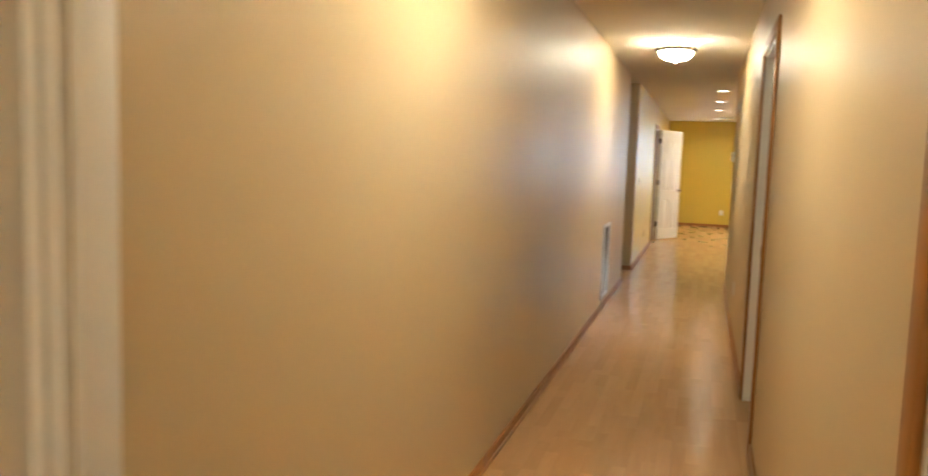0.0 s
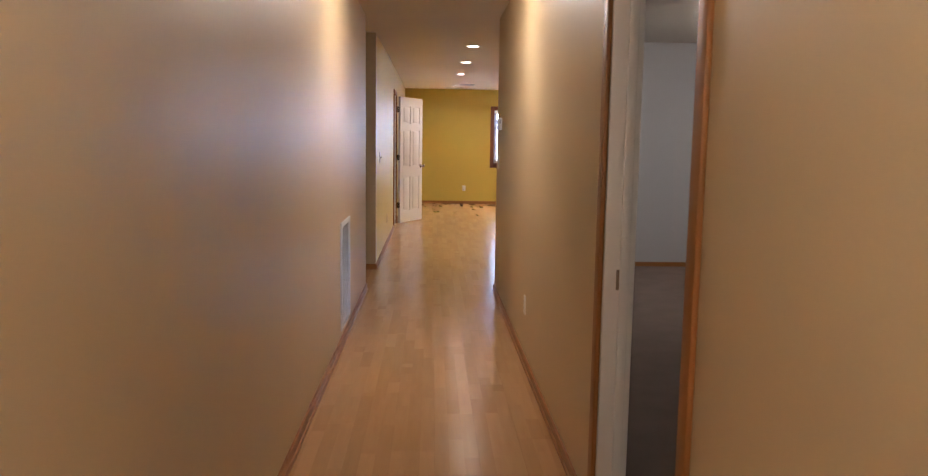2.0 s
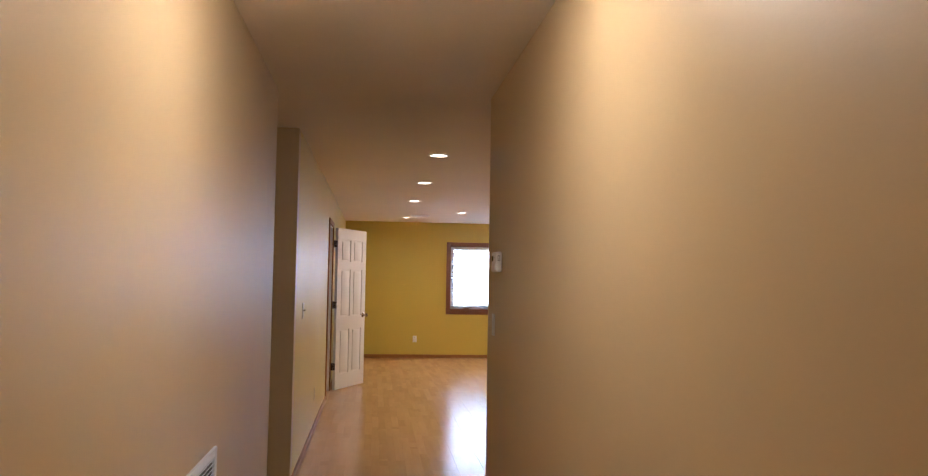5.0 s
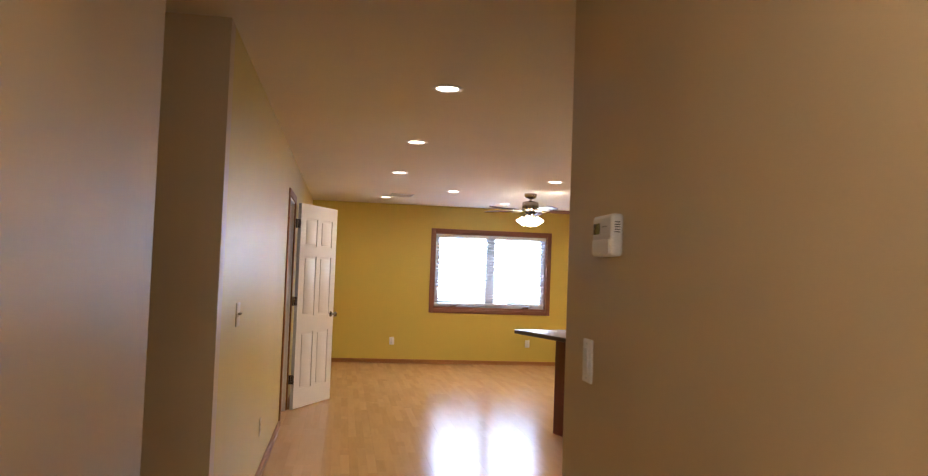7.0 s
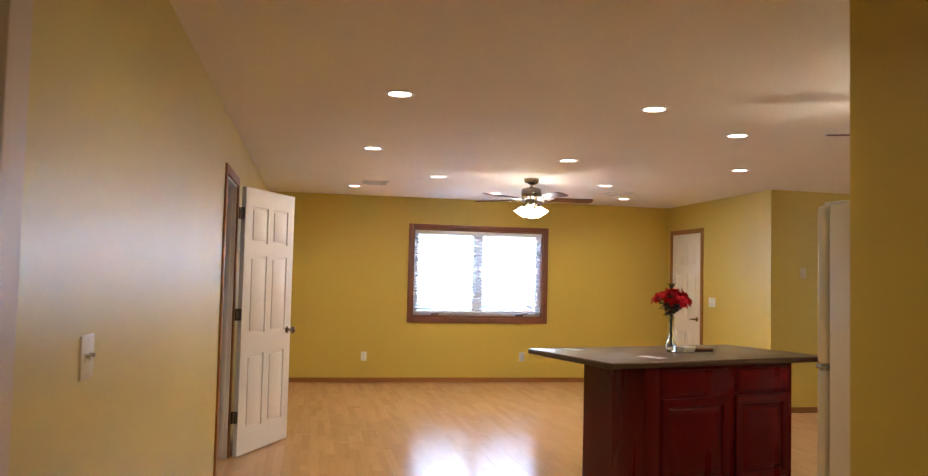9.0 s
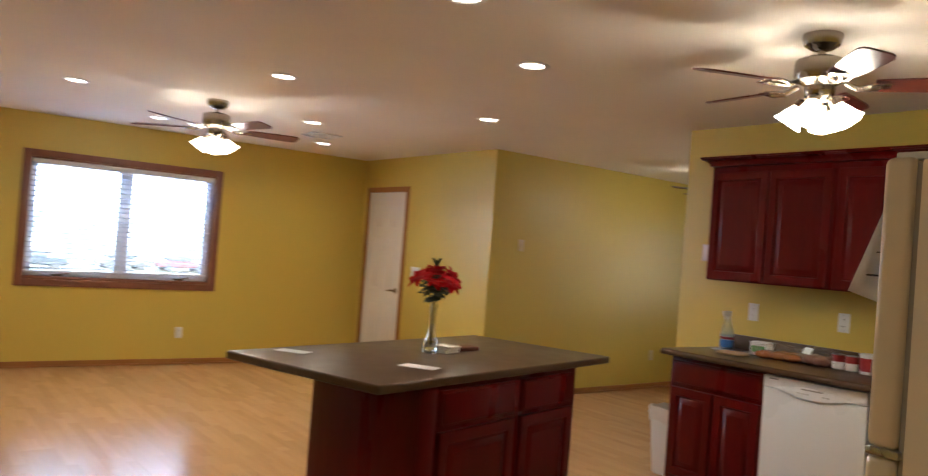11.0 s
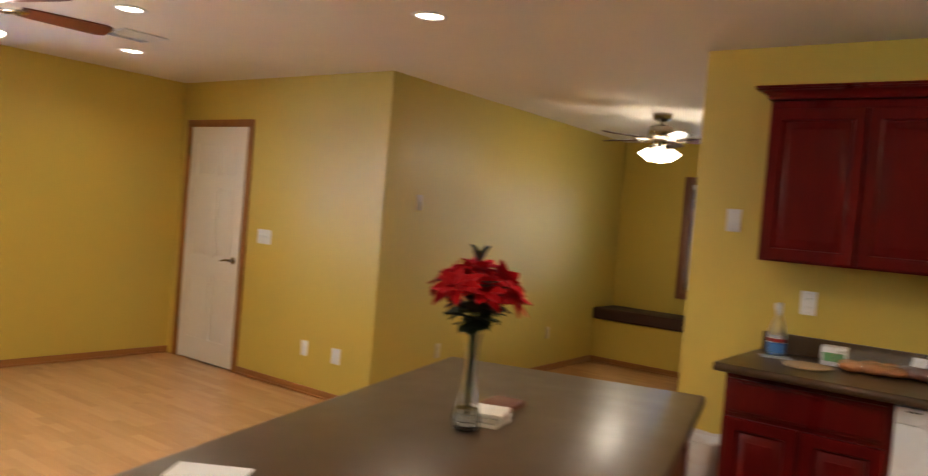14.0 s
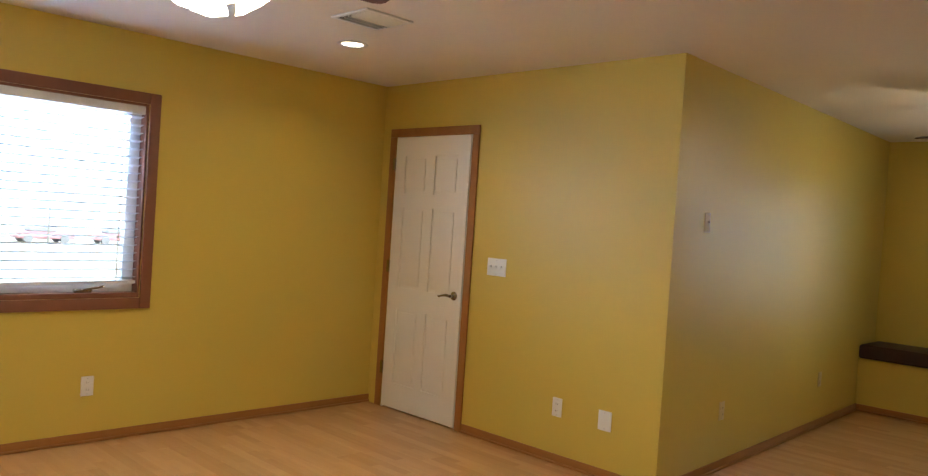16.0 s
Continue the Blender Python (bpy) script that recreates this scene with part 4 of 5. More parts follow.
def bottle(name, label, x, y, prof, material, cap, cap_mat, bands=(), n=22):
    th = thing(name, label, "bottle", pose(x, y, ZC + 0.0025))
    part("body", lathe(B(), prof, n=n), material, th)
    part("cap", lathe(B(), cap, n=16), cap_mat, th)
    for z0, z1, r, m_ in bands:
        part("label", lathe(B(), [(r - 0.001, z0), (r, z0 + 0.001), (r, z1 - 0.001), (r - 0.001, z1)], n=n), m_, th)
    return th


BLUE = mat("blue_liquid", (0.07, 0.20, 0.52), 0.3)
LBLUE = mat("pale_label", (0.55, 0.62, 0.72), 0.5)
PURPLE = mat("purple_soap", (0.04, 0.02, 0.12), 0.2, coat=0.5)
YEL = mat("yellow_bottle", (0.62, 0.45, 0.03), 0.35)
ORG = mat("orange_soap", (0.62, 0.30, 0.05), 0.3)
MILKY = glass("translucent_bottle", (0.97, 0.98, 1.0), 0.3, 1.12)
MILKY.node_tree.nodes["Principled BSDF"].inputs["Transmission Weight"].default_value = 0.9
REDLAB = mat("red_label", (0.30, 0.016, 0.018), 0.45)
GREENLAB = mat("green_label", (0.10, 0.30, 0.10), 0.5)
BREAD = mat("bread_in_wrap", (0.60, 0.25, 0.09), 0.22, color2=(0.34, 0.11, 0.04), scale=12, grain=80, bump=0.2, coat=0.8)
BROWNBAG = mat("brown_wrap", (0.13, 0.045, 0.03), 0.30, color2=(0.24, 0.11, 0.07), scale=20, grain=90, bump=0.3, coat=0.8)

sp = bottle("spray_bottle", "clear spray bottle with blue cleaner and white trigger", 4.86, 14.10, [(0.038, 0), (0.043, 0.006), (0.043, 0.085), (0.036, 0.13), (0.019, 0.175), (0.013, 0.195)], MILKY, [(0.015, 0.193), (0.016, 0.200), (0.016, 0.218), (0.010, 0.222)], PLASTIC, [(0.012, 0.062, 0.0438, BLUE), (0.064, 0.082, 0.0436, REDLAB), (0.084, 0.098, 0.043, LBLUE)])
part("liquid", lathe(B(), [(0.034, 0.004), (0.037, 0.008), (0.037, 0.07), (0.034, 0.08)], n=20), BLUE, sp)
bm = bx((-0.052, -0.011, 0.218), (0.022, 0.011, 0.252), 0.006)
tube(bm, [(-0.03, 0, 0.222), (-0.042, 0, 0.20), (-0.036, 0, 0.182)], 0.005, 6)
part("trigger", bm, PLASTIC, sp)
solid("leaflet", bx((-0.05, -0.07, 0), (0.05, 0.07, 0.002)), LBLUE, "pale blue leaflet lying under the spray bottle", "leaflet", m=pose(4.80, 14.08, ZC, 0, 0, 25))
solid("round_board", lathe(B(), [(0.004, 0.0), (0.095, 0.0), (0.10, 0.004), (0.10, 0.009), (0.096, 0.012), (0.004, 0.012)], n=36), mat("pale_wood", (0.52, 0.36, 0.20), 0.5, scale=6, grain=40), "round pale wooden board on the worktop", "cutting board", m=pose(4.64, 13.90, ZC))
th = thing("carton", "small green and white carton beside the bread", "carton", pose(4.86, 13.84, ZC, 0, 0, 8))
part("box", bx((-0.05, -0.055, 0), (0.05, 0.055, 0.085), 0.004), PAPER, th)
part("label", bx((-0.0512, -0.045, 0.02), (-0.050, 0.045, 0.06)), GREENLAB, th)


FILM = mat("plastic_film", (0.75, 0.74, 0.73), 0.10, scale=20, grain=60, bump=0.6, spec=1.0)
FILM.node_tree.nodes["Principled BSDF"].inputs["Alpha"].default_value = 0.09


def lumpy(name, label, x, y, s, material, seed, turn=0):
    th = thing(name, label, "food package", pose(x, y, ZC, 0, 0, turn))
    rb = random.Random(seed)
    for i in range(2):
        for j in range(3):
            bun = B()
            bmesh.ops.create_icosphere(bun, subdivisions=3, radius=1)
            cx, cy, r = (i - 0.5) * s[0] * 0.95, (j - 1) * s[1] * 0.62, rb.uniform(0.9, 1.1)
            for v in bun.verts:
                k = r * (1 + 0.10 * noise.noise(v.co * 2 + Vector((seed + i, j, 0))))
                v.co = Vector((cx + v.co.x * s[0] * 0.58 * k, cy + v.co.y * s[1] * 0.46 * k, max(0.001, (v.co.z * 0.55 + 0.5) * s[2] * k)))
            part("bun", bun, material, th)
    wrap = B()
    bmesh.ops.create_icosphere(wrap, subdivisions=4, radius=1)
    for v in wrap.verts:
        k = 1.16 + 0.22 * noise.noise(v.co * 5 + Vector((seed, 2, 0))) + 0.07 * noise.noise(v.co * 14 + Vector((0, seed, 1)))
        v.co = Vector((v.co.x * s[0] * k, v.co.y * s[1] * k * 1.1, max(0.0005, (v.co.z * 0.9 + 0.75) * s[2] * k)))
    part("plastic_bag", wrap, FILM, th, "clear crinkled plastic bag")
    tb = B()
    for i in range(7):
        a = -0.5 + i / 6
        petal(tb, Vector((0, -s[1] * 0.9, s[2] * 0.5)), Vector((a, -1, 0.2)), Vector((0, 0.2, 1)), 0.06, 0.03)
    part("gathered_end", tb, CLEAR, th)
    return th


lumpy("bread_bag", "loaf of bread in a clear plastic bag", 4.79, 13.67, (0.085, 0.13, 0.048), BREAD, 3, 15)
th = lumpy("bread_bag", "brown buns in a crinkled plastic bag", 4.84, 13.45, (0.085, 0.12, 0.056), BROWNBAG, 8, -20)
part("price_label", bx((-0.002, -0.035, -0.022), (0.0, 0.035, 0.022)), PAPER, th, "white price label", pose(-0.070, 0.01, 0.080, 0, 35, 0))
for y in (13.305, 13.227):
    th = thing("tin_can", "small red and white labelled tin can", "tin can", pose(4.80, y, ZC), "tins on the worktop")
    part("can_body", lathe(B(), [(0.031, 0), (0.033, 0.002), (0.033, 0.088), (0.031, 0.090), (0.028, 0.087)], n=24), STEEL, th)
    part("label", lathe(B(), [(0.0332, 0.006), (0.0336, 0.007), (0.0336, 0.045), (0.0332, 0.046)], n=24), PAPER, th)
    part("label_top", lathe(B(), [(0.0332, 0.046), (0.0336, 0.047), (0.0336, 0.084), (0.0332, 0.085)], n=24), REDLAB, th)
th = thing("plastic_tub", "white plastic tub with a red and yellow label", "tub", pose(4.80, 13.125, ZC))
part("tub", lathe(B(), [(0.044, 0), (0.046, 0.002), (0.054, 0.100), (0.057, 0.104), (0.057, 0.112), (0.052, 0.114)], n=28), PLASTIC, th)
bm = B()
n_ = 9
ring = [[bm.verts.new(((0.0475 + 0.0075 * f) * math.cos(a), (0.0475 + 0.0075 * f) * math.sin(a), 0.016 + 0.075 * f)) for a in (radians(120 + 12 * i) for i in range(n_))] for f in (0, 1)]
for i in range(n_ - 1):
    bm.faces.new((ring[0][i], ring[0][i + 1], ring[1][i + 1], ring[1][i]))
part("label", bm, REDLAB, th)
th = thing("paper_towel_holder", "paper towel roll on a steel countertop holder", "paper towel", pose(4.78, 12.955, ZC))
part("base_plate", lathe(B(), [(0.085, 0), (0.088, 0.004), (0.080, 0.014), (0.02, 0.022)], n=32), STEEL, th)
part("towel_roll", lathe(B(), [(0.020, 0.056), (0.043, 0.056), (0.0445, 0.060), (0.0445, 0.328), (0.043, 0.332), (0.020, 0.332), (0.020, 0.056)], n=36, caps=False), PAPER, th, "white paper towel roll")
part("rod", lathe(B(), [(0.008, 0.018), (0.008, 0.034), (0.022, 0.040), (0.022, 0.056), (0.006, 0.056), (0.006, 0.334), (0.002, 0.336)], n=12), STEEL, th)
bottle("dish_soap", "yellow plastic bottle with a printed label", 4.90, 12.885, [(0.032, 0), (0.036, 0.006), (0.036, 0.13), (0.030, 0.155), (0.016, 0.17), (0.014, 0.18)], YEL, [(0.016, 0.178), (0.016, 0.198), (0.009, 0.206), (0.006, 0.215)], YEL, [(0.04, 0.11, 0.0366, PAPER)])
bottle("hand_soap", "small orange hand soap pump bottle", 4.93, 12.785, [(0.026, 0), (0.030, 0.005), (0.030, 0.085), (0.020, 0.11), (0.013, 0.12)], CLEAR, [(0.014, 0.118), (0.014, 0.135), (0.006, 0.140), (0.006, 0.165), (0.018, 0.168), (0.018, 0.178)], ORG, [(0.006, 0.075, 0.0305, ORG)])
bottle("dish_soap", "dark purple dish soap bottle with a blue label", 4.92, 12.685, [(0.042, 0), (0.050, 0.008), (0.052, 0.05), (0.042, 0.09), (0.044, 0.125), (0.028, 0.165), (0.015, 0.185)], PURPLE, [(0.016, 0.183), (0.016, 0.203), (0.010, 0.217), (0.006, 0.223)], PURPLE, [(0.028, 0.066, 0.0526, mat("violet_label", (0.06, 0.07, 0.26), 0.4))])
solid("sponge_holder", lathe(B(), [(0.03, 0), (0.036, 0.004), (0.040, 0.05), (0.036, 0.052), (0.030, 0.012)], n=24), DARK, "round dark scrubber holder behind the sink", "holder", m=pose(4.935, 12.575, 0.9215))
th = thing("drinking_glass", "clear drinking glass by the sink", "glass", pose(4.74, 12.10, ZC))
part("tumbler", lathe(B(), [(0.030, 0), (0.038, 0.10), (0.0355, 0.10), (0.028, 0.006)], n=28), CLEAR, th)
th = thing("utensil_cup", "white cup holding brushes and utensils", "utensil cup", pose(4.80, 12.02, ZC))
part("cup", lathe(B(), [(0.040, 0), (0.044, 0.004), (0.050, 0.11), (0.047, 0.11), (0.040, 0.010)], n=28), PLASTIC, th)
for k, (dx, dy) in enumerate(((0.02, 0.06), (-0.04, 0.03), (0.05, -0.03), (-0.02, -0.05))):
    part("utensil", tube(B(), [(dx * 0.3, dy * 0.3, 0.02), (dx, dy, 0.17), (dx * 1.15, dy * 1.15, 0.20)], [0.004, 0.005, 0.010], 8), STEEL if k % 2 else PLASTIC, th)
th = thing("dish_drainer", "dark dish tray with a white plate at the sink", "dish tray", pose(4.93, 12.25, 0.9215))
part("tray", bx((-0.045, -0.08, 0), (0.045, 0.08, 0.025), 0.008, 3), DARK, th)
part("plate", lathe(B(), [(0.004, 0.027), (0.04, 0.027), (0.07, 0.040), (0.069, 0.044), (0.038, 0.032), (0.004, 0.031)], (-0.02, 0, 0), 28), PLASTIC, th)

th = thing("trash_can", "white plastic wastebasket with a bag over its rim", "trash can", pose(4.79, 14.43, 0) @ Matrix.Diagonal((1, 1, 1.08, 1)))
bm, rings = B(), []
for z, w, d in ((0.0, 0.105, 0.085), (0.01, 0.112, 0.090), (0.36, 0.140, 0.115), (0.40, 0.148, 0.122), (0.415, 0.150, 0.124), (0.41, 0.138, 0.112), (0.05, 0.105, 0.082)):
    rings.append([bm.verts.new((math.copysign(abs(math.cos(a)) ** 0.45, math.cos(a)) * d, math.copysign(abs(math.sin(a)) ** 0.45, math.sin(a)) * w, z)) for a in (2 * math.pi * i / 28 for i in range(28))])
for a, b in zip(rings, rings[1:]):
    for i in range(28):
        bm.faces.new((a[i], a[(i + 1) % 28], b[(i + 1) % 28], b[i]))
bm.faces.new(rings[0])
bm.faces.new(rings[-1])
part("basket", bm, PLASTIC, th)
bm, rings = B(), []
for z, k in ((0.335, 1.03), (0.36, 1.06), (0.40, 1.09), (0.424, 1.08), (0.428, 0.98), (0.36, 0.90)):
    rings.append([bm.verts.new((math.copysign(abs(math.cos(a)) ** 0.5, math.cos(a)) * 0.118 * k, math.copysign(abs(math.sin(a)) ** 0.5, math.sin(a)) * 0.143 * k, z + 0.012 * math.sin(5 * a) * (z < 0.39) + 0.004 * math.sin(11 * a))) for a in (2 * math.pi * i / 44 for i in range(44))])
for a, b in zip(rings, rings[1:]):
    for i in range(44):
        bm.faces.new((a[i], a[(i + 1) % 44], b[(i + 1) % 44], b[i]))
part("bag", bm, mat("pale_plastic_bag", (0.72, 0.68, 0.66), 0.35, scale=20, grain=60, bump=0.5), th, "thin white bin bag")

# ---- nook bench ----
th = thing("window_bench", "built-in yellow window bench with a dark cushion", "bench")
part("box", bx((8.62, 13.02, 0.0), (9.10, 17.045, 0.465)), YELLOW, th)
part("cushion", bx((8.59, 13.04, 0.468), (9.095, 17.03, 0.590), 0.022, 4), CUSHION, th, "black vinyl bench cushion")

# ---- plates, vents and small fixtures ----


def plate(name, label, m, kind="outlet", w=0.072, h=0.116, plastic=PLASTIC):
    """A wall plate in the plane y = 0 centred on the origin, face towards -y."""
    th = thing(name, label, "switch" if "switch" in name else "outlet" if name == "power_outlet" else "wall plate", m, "wall plates")
    part("cover", bx((-w / 2, -0.006, -h / 2), (w / 2, 0, h / 2), 0.003), plastic, th)
    if kind == "outlet":
        for z in (-0.021, 0.021):
            bm = lathe(B(), [(0.0165, 0), (0.0165, 0.0025), (0.0155, 0.0035)], n=20)
            bmesh.ops.transform(bm, matrix=pose(0, -0.0055, z, 90, 0, 0), verts=bm.verts)
            s = part("socket", bm, plastic, th)
            for x in (-0.006, 0.006):
                part("slot", bx((x - 0.001, -0.0095, z - 0.004), (x + 0.001, -0.0085, z + 0.005)), DARK, s)
    elif kind.startswith("toggle"):
        k = int(kind[-1])
        for i in range(k):
            x = (i - (k - 1) / 2) * 0.046
            bm = bx((x - 0.005, -0.0075, -0.012), (x + 0.005, -0.0055, 0.012))
            box(bm, (x - 0.0035, -0.020, -0.002), (x + 0.0035, -0.006, 0.009), 0.001)
            part("toggle", bm, plastic, th)
    elif kind == "rocker":
        part("rocker", bx((-0.016, -0.009, -0.033), (0.016, -0.005, 0.033), 0.002), plastic, th)
    for z in (-h / 2 + 0.012, h / 2 - 0.012):
        part("screw", lathe(B(), [(0.003, 0), (0.002, 0.001)], n=8), STEEL, th, m=pose(0, -0.006, z, 90, 0, 0))
    return th


def east(y, z):
    return pose(5.01, y, z, 0, 0, -90)


ALM = "almond duplex power outlet on the yellow wall"
OUT = "white duplex power outlet on the yellow wall"
plate("light_switch", "white triple toggle switch plate beside the door", east(18.17, 1.155), "toggle3", 0.165)
plate("power_outlet", OUT, east(17.595, 0.345))
plate("blank_plate", "white blank wall plate near the corner", east(17.245, 0.34), "blank", 0.090)
for x in (0.77, 2.90):
    plate("power_outlet", OUT, pose(x, 19.43, 0.335))
plate("light_switch", "almond single switch plate on the yellow wall", SKEW @ pose(5.41, 16.89, 1.53), "toggle1", plastic=ALMOND)
plate("power_outlet", ALM, SKEW @ pose(5.80, 16.89, 0.37), plastic=ALMOND)
plate("power_outlet", ALM, SKEW @ pose(7.61, 16.89, 0.38), plastic=ALMOND)
for y in (14.005, 13.39, 12.94):
    plate("power_outlet", "white power outlet above the worktop", pose(5.0, y, 1.175, 0, 0, -90))
plate("light_switch", "white switch plate beside the wall cabinets", pose(5.0, 14.405, 1.553, 0, 0, -90), "rocker")
plate("light_switch", "almond double toggle switch plate on the wall", pose(-0.51, 11.31, 1.16, 0, 0, 90), "toggle2", 0.118, plastic=ALMOND)
plate("power_outlet", ALM, pose(-0.51, 12.72, 0.335, 0, 0, 90), plastic=ALMOND)
plate("light_switch", "white rocker switch plate on the hallway wall", pose(0.66, 9.36, 1.18, 0, 0, -90), "rocker", 0.074)
plate("power_outlet", "white power outlet low on the hallway wall", pose(0.66, 7.24, 0.36, 0, 0, -90))
plate("power_outlet", "white power outlet on the bedroom wall", pose(3.72, 10.99, 0.36))

th = thing("thermostat", "white digital thermostat on the hallway wall", "thermostat", pose(0.66, 9.19, 1.508, 0, 0, -90))
part("case", bx((-0.073, -0.032, -0.052), (0.073, 0, 0.052), 0.010, 4), PLASTIC, th)
part("display", bx((-0.060, -0.0335, 0.004), (-0.012, -0.0315, 0.032), 0.001), mat("lcd_green", (0.10, 0.13, 0.06), 0.25), th, "green-grey display")
part("lower_flap", bx((-0.064, -0.035, -0.045), (0.064, -0.0315, -0.010), 0.002), PLASTIC, th)
part("brand_mark", bx((0.005, -0.0328, 0.020), (0.040, -0.0318, 0.023)), mat("grey_plastic", (0.35, 0.34, 0.33), 0.5), th)
for k in range(5):
    part("vent_slot", bx((0.0715, -0.024, 0.006 + 0.006 * k), (0.0735, -0.010, 0.008 + 0.006 * k)), DARK, th)

th = thing("return_grille", "white louvred return air grille low on the wall", "air grille", pose(-0.52, 7.83, 0.46, 0, 0, 90))
GW, GH = 0.265, 0.36
for lo, hi in (((-GW, -0.012, -GH), (-GW + 0.032, 0, GH)), ((GW - 0.032, -0.012, -GH), (GW, 0, GH)), ((-GW + 0.032, -0.012, GH - 0.032), (GW - 0.032, 0, GH)), ((-GW + 0.032, -0.012, -GH), (GW - 0.032, 0, -GH + 0.032))):
    part("frame", bx(lo, hi, 0.004), APPL, th)
me = mesh_of("louvre", box(B(), (-GW + 0.034, -0.008, -0.0008), (GW - 0.034, 0.008, 0.0008)), APPL)
for k in range(40):
    ob = new("louvre", me)
    ob.parent, ob.matrix_basis = th, pose(0, -0.004, -GH + 0.04 + k * (2 * GH - 0.08) / 39, -38, 0, 0)
# Dark sheet behind the louvres, its colour standing in for the duct's shade.
part("backing", bx((-GW + 0.03, -0.0005, -GH + 0.03), (GW - 0.03, 0.0, GH - 0.03)), mat("duct_shade", (0.12, 0.11, 0.10), 0.8), th)


def ceiling_vent(x, y, turn):
    th = thing("ceiling_vent", "white louvred ceiling air register", "ceiling vent", pose(x, y, H, 0, 0, turn), "ceiling vents")
    for k in range(4):
        s = pose(0, 0, 0, 0, 0, 90 * k)
        part("frame", bx((-0.15, -0.15, -0.012), (0.13, -0.125, -0.001), 0.004), PLASTIC, th, m=s)
    for k in range(7):
        o = -0.105 + 0.035 * k
        part("louvre", bx((-0.125, -0.013, -0.001), (0.125, 0.013, 0.001)), PLASTIC, th, m=pose(0, o, -0.012, 35 if k > 3 else -35, 0, 0))
    # Flat dark sheet coloured as the shaded opening above the louvres.
    part("duct", bx((-0.126, -0.126, -0.0035), (0.126, 0.126, -0.0015)), mat("duct_shade", (0.12, 0.11, 0.10), 0.8), th)
    return th


ceiling_vent(3.62, 17.88, 0)
ceiling_vent(0.735, 17.91, 0)
th = thing("smoke_detector", "round white smoke detector on the ceiling", "smoke detector", pose(4.50, 13.34, H))
part("housing", lathe(B(), [(0.068, -0.001), (0.070, -0.012), (0.060, -0.030), (0.030, -0.036), (0.004, -0.037)], n=32), PLASTIC, th)
th = thing("strike_plate", "metal strike plate on the white door jamb", "strike plate", pose(0.722, 5.081, 0.905))
part("plate", bx((-0.02, -0.0015, -0.035), (0.02, 0.001, 0.035), 0.001), BRONZE, th)
part("hole", bx((-0.008, -0.002, -0.014), (0.008, -0.0012, 0.014)), DARK, th)

# ---- outside ----
bm = B()
R = 400
vs = [bm.verts.new((x, y, -1.5)) for x, y in ((-R, 19.9), (R, 19.9), (R, R), (-R, R))]
bm.faces.new(vs)
vs = [bm.verts.new((x, y, -1.5)) for x, y in ((9.5, -R), (R, -R), (R, 19.9), (9.5, 19.9))]
bm.faces.new(vs)
solid("ground", bm, mat("grass_and_gravel", (0.62, 0.60, 0.54), 0.95, color2=(0.40, 0.42, 0.30), scale=0.15, grain=3, bump=0.3), "pale gravel and grass ground outside", "ground", kind="structure")
th = thing("utility_pole", "thin pale pole far outside the window", "pole", pose(16.7, 64, -1.5))
part("post", lathe(B(), [(0.07, 0), (0.06, 1.2), (0.05, 2.4), (0.01, 2.42)], n=10), mat("weathered_pole", (0.30, 0.28, 0.25), 0.8), th)
FOL = mat("outdoor_foliage", (0.12, 0.16, 0.08), 0.7, color2=(0.08, 0.12, 0.05), scale=3, grain=30, bump=0.3)
BARK = mat("bark", (0.10, 0.075, 0.05), 0.9, scale=4, grain=30, bump=0.6)


def tree(x, y, h, spread, seed):
    th = thing("tree", "leafy green tree beyond the window", "tree", pose(x, y, -1.5), "trees outside")
    r = random.Random(seed)
    tr = tube(B(), [(0, 0, 0), (0.05, 0.02, h * 0.3), (0, 0.05, h * 0.6), (0.05, 0, h * 0.85)], [h * 0.03, h * 0.024, h * 0.015, h * 0.006], 8)
    cr = B()
    for k in range(9):
        a, z = 2 * math.pi * k / 9 + r.uniform(-0.3, 0.3), h * r.uniform(0.3, 0.75)
        e = Vector((math.cos(a) * spread * r.uniform(0.5, 0.9), math.sin(a) * spread * r.uniform(0.5, 0.9), z + h * 0.15))
        tube(tr, [(0.02, 0.02, z), tuple(e * 0.5 + Vector((0, 0, z * 0.55))), tuple(e)], [h * 0.010, h * 0.007, h * 0.003], 6)
    for k in range(900):
        a, rr, z = r.uniform(0, 2 * math.pi), math.sqrt(r.random()), r.uniform(-1, 1)
        env = spread * math.sqrt(max(0.02, 1 - z * z)) * (0.75 + 0.35 * noise.noise(Vector((2 * math.cos(a), 2 * math.sin(a), z * 2 + seed))))
        c = Vector((math.cos(a) * rr * env, math.sin(a) * rr * env, h * 0.64 + z * h * 0.34))
        petal(cr, c, Vector((r.uniform(-1, 1), r.uniform(-1, 1), r.uniform(-1, 0.6))), Vector((r.uniform(-1, 1), r.uniform(-1, 1), 1)), spread * 0.20, spread * 0.13)
    part("trunk", tr, BARK, th)
    part("crown", cr, FOL, th)


tree(40.0, 16.6, 5.0, 2.6, 6)
tree(44.0, 20.5, 5.5, 3.0, 7)


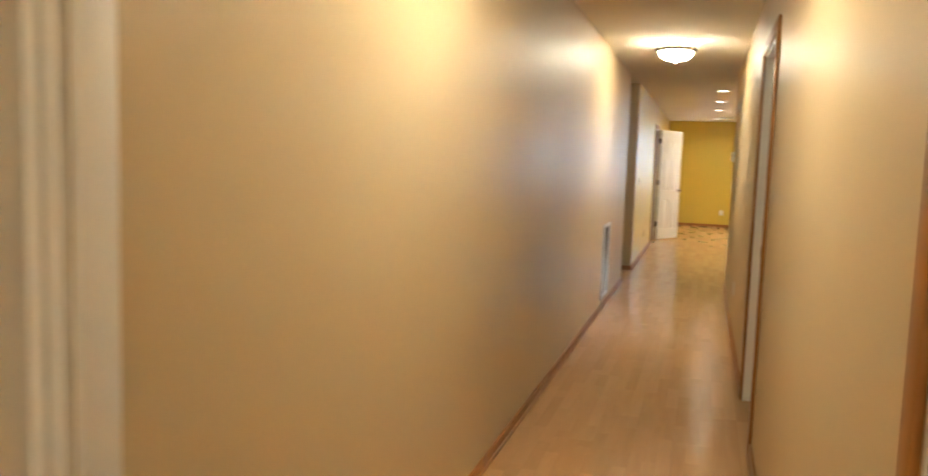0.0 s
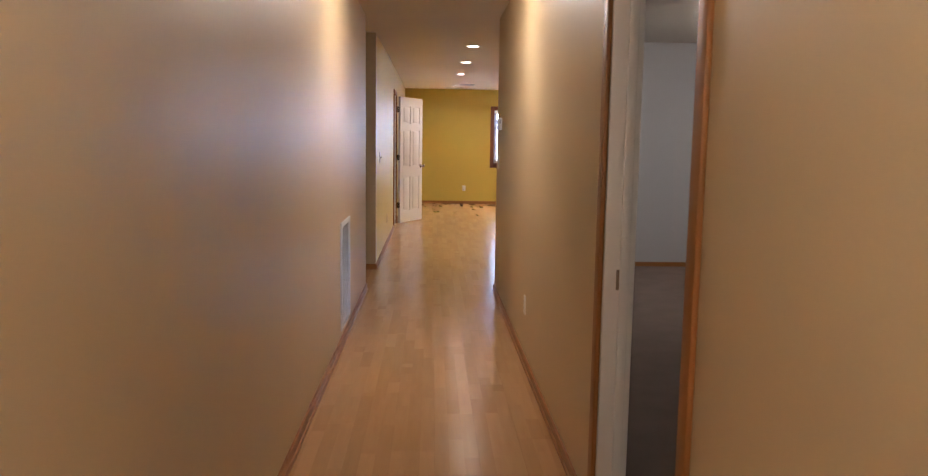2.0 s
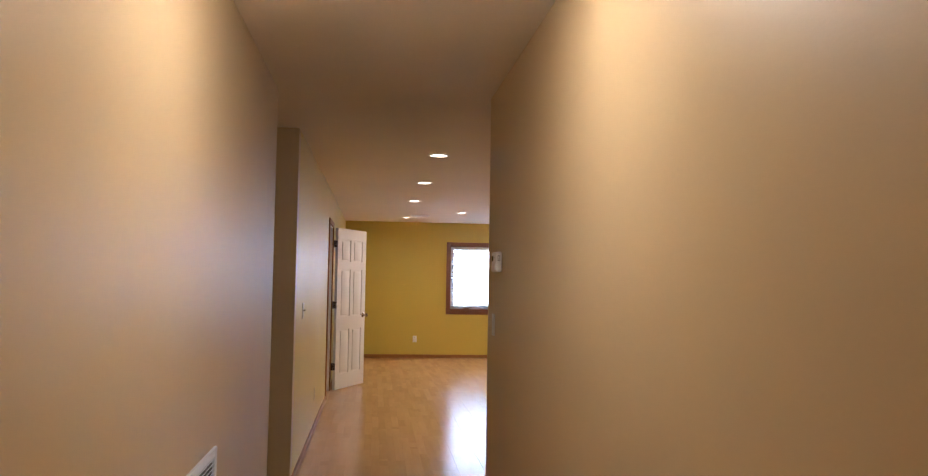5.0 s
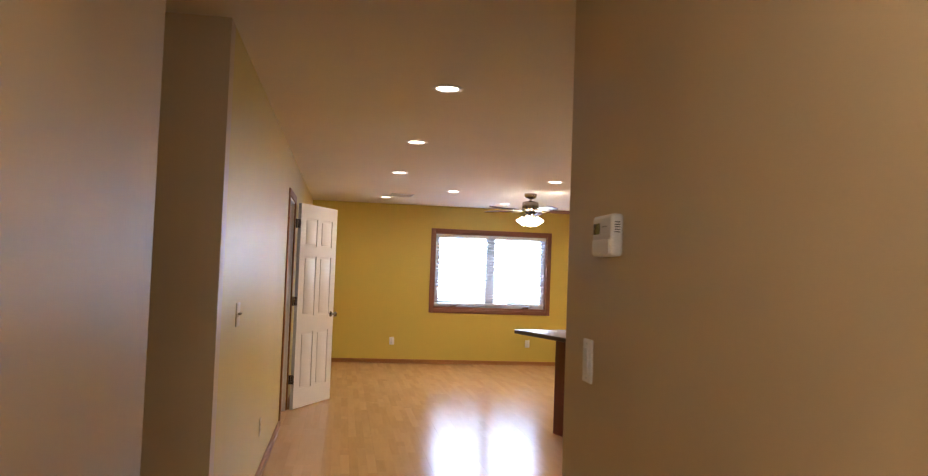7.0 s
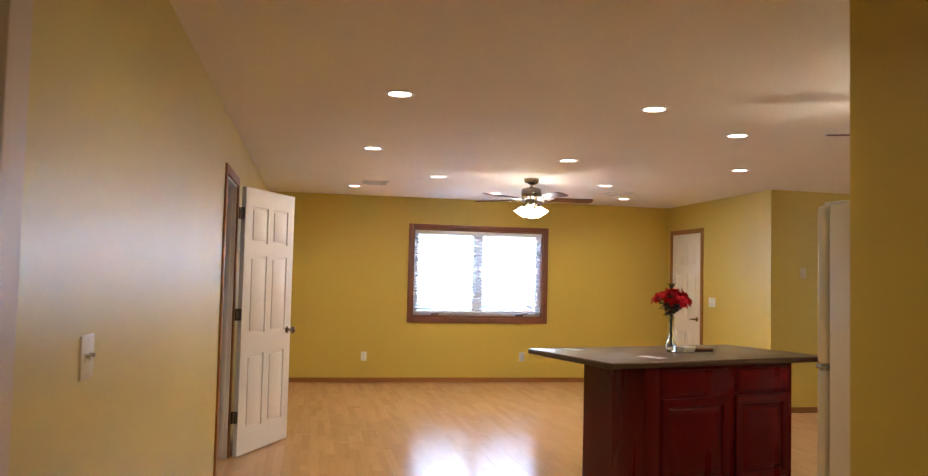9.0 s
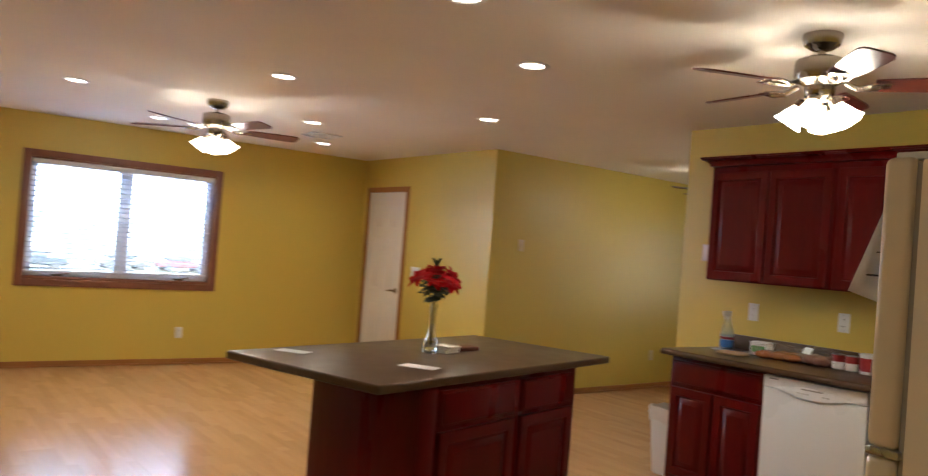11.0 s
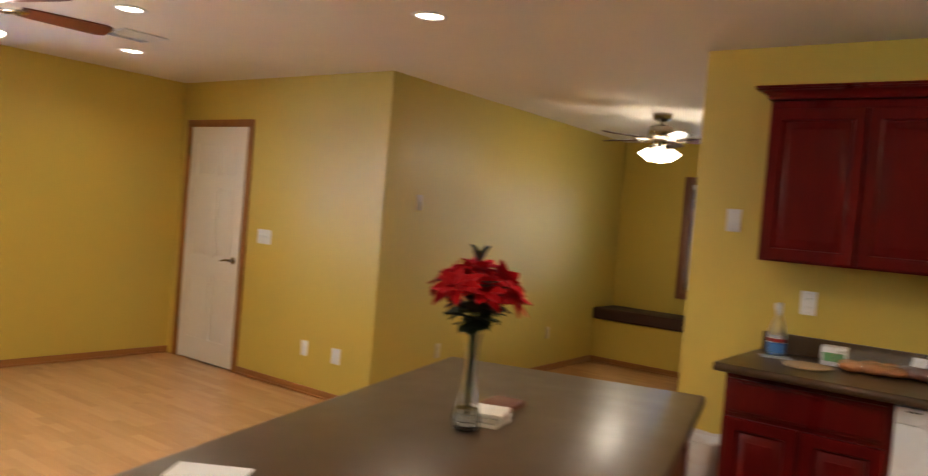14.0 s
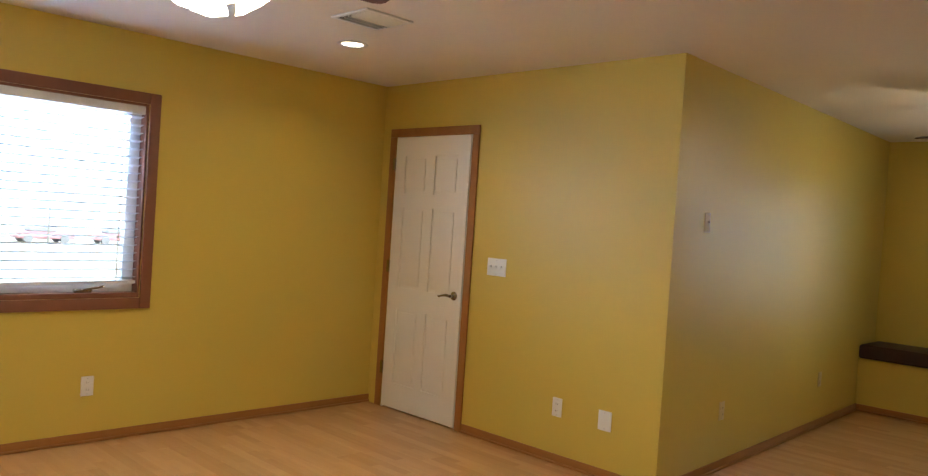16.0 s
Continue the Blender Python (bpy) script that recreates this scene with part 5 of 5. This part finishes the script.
def glowing_distance():
    """Glowing backdrop: sky brightness as emission, with washed-out far trees painted in low down."""
    m = bpy.data.materials.new("glowing_distance")
    m.use_nodes = True
    n, l = m.node_tree.nodes, m.node_tree.links
    tc, no, ramp, sep, hgt, mul, mix = (n.new("ShaderNode" + k) for k in ("TexCoord", "TexNoise", "ValToRGB", "SeparateXYZ", "MapRange", "Math", "Mix"))
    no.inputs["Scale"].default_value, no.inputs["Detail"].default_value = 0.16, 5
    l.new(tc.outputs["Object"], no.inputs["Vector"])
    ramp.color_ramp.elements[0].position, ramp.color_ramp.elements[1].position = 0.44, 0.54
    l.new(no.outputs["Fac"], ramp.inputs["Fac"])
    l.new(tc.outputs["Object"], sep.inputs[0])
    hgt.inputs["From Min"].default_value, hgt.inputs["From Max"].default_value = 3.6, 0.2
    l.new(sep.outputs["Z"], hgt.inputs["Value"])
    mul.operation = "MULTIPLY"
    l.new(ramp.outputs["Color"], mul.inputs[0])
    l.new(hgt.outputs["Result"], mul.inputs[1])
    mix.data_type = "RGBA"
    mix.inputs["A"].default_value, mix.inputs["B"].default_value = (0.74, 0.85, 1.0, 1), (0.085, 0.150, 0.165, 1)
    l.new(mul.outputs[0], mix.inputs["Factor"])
    b = n["Principled BSDF"]
    b.inputs["Base Color"].default_value, b.inputs["Roughness"].default_value = (0.5, 0.5, 0.5, 1), 1.0
    # Added glow stands in for the sky's brightness, also in floor reflections.
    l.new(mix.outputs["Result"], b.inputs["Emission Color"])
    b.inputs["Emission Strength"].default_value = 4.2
    return m


GLOW_DISTANCE = glowing_distance()
solid("backdrop", bx((-120, 95, -2), (140, 95.5, 90)), GLOW_DISTANCE, "glowing backdrop of sky and washed-out far trees beyond the window", "backdrop", kind="structure")
solid("backdrop", bx((95, -80, -2), (95.5, 94, 90)), GLOW_DISTANCE, "glowing backdrop of sky and washed-out far trees beyond the window", "backdrop", kind="structure")


def car(x, y, colour, turn):
    th = thing("parked_car", "small car parked far outside the window", "car", pose(x, y, -1.5, 0, 0, turn) @ Matrix.Scale(0.8, 4), "parked cars")
    bm = bx((-2.1, -0.85, 0.30), (2.1, 0.85, 0.85), 0.15, 3)
    part("body", bm, mat("car_paint_" + colour[0], colour[1], 0.3, coat=0.6), th)
    part("cabin", bx((-1.2, -0.75, 0.80), (0.9, 0.75, 1.38), 0.25, 3), mat("car_glass", (0.42, 0.47, 0.50), 0.1), th)
    for a in (-1.3, 1.3):
        for b in (-0.8, 0.8):
            w = lathe(B(), [(0.18, -0.1), (0.32, -0.1), (0.32, 0.1), (0.18, 0.1)], n=18)
            part("wheel", w, mat("tyre", (0.28, 0.28, 0.29), 0.8), th, m=pose(a, b, 0.32, 90, 0, 0))


for x, y, c, t in ((17.0, 66, ("red", (0.60, 0.30, 0.33)), 3), (21.5, 66, ("red", (0.60, 0.30, 0.33)), 0), (13.2, 66, ("silver", (0.5, 0.5, 0.5)), 5), (7.5, 62, ("grey", (0.22, 0.25, 0.28)), 0)):
    car(x, y, c, t)

# ---- floor boards ----
BW, BL, GAP = 0.1935, 1.29, 0.0002
rects = [(-0.64, -1.6, 0.72, 9.7), (-0.64, 9.7, 5.0, 19.5), (5.0, 13.0, 8.7, 17.0)]


def board_mesh(x0, x1, y0, y1):
    """A board about the origin with eased edges."""
    e, zt, zb = 0.0004, 0.0, -0.011
    v = [(x0, y0, zb), (x1, y0, zb), (x1, y1, zb), (x0, y1, zb), (x0, y0, zt - e), (x1, y0, zt - e), (x1, y1, zt - e), (x0, y1, zt - e), (x0 + e, y0 + e, zt), (x1 - e, y0 + e, zt), (x1 - e, y1 - e, zt), (x0 + e, y1 - e, zt)]
    f = [(8, 9, 10, 11)] + [(a, (a + 1) % 4, (a + 1) % 4 + 4, a + 4) for a in range(4)] + [(a + 4, (a + 1) % 4 + 4, (a + 1) % 4 + 8, a + 8) for a in range(4)]
    return v, f


whole = bpy.data.meshes.new("board")
whole.from_pydata(*board_mesh(-BW / 2 + GAP / 2, BW / 2 - GAP / 2, -BL / 2 + GAP / 2, BL / 2 - GAP / 2)[:1], [], board_mesh(-BW / 2 + GAP / 2, BW / 2 - GAP / 2, -BL / 2 + GAP / 2, BL / 2 - GAP / 2)[1])
whole.materials.append(LAMINATE)
rest_v, rest_f, count = [], [], 0
for ix in range(-4, 47):
    x = ix * BW
    for iy in range(-3, 17):
        y = (iy + (0.37 * ix) % 1.0) * BL
        hit = [r for r in rects if r[0] - BW / 2 < x < r[2] + BW / 2 and r[1] - BL / 2 < y < r[3] + BL / 2]
        if not hit:
            continue
        if x < 4.6 and y > -0.8 and count < 300:
            ob = new("floor_board", whole)
            ob.parent, ob.matrix_basis = FLOOR, pose(x, y, 0)
            count += 1
        else:
            v, f = board_mesh(x - BW / 2 + GAP / 2, x + BW / 2 - GAP / 2, y - BL / 2 + GAP / 2, y + BL / 2 - GAP / 2)
            k = len(rest_v)
            rest_v += v
            rest_f += [tuple(i + k for i in q) for q in f]
if rest_v:
    me = bpy.data.meshes.new("floor_boards")
    me.from_pydata(rest_v, [], rest_f)
    me.materials.append(LAMINATE)
    ob = new("floor_boards", me)
    ob.parent = FLOOR
    tagged(ob, "further maple laminate boards", kind="stuff")
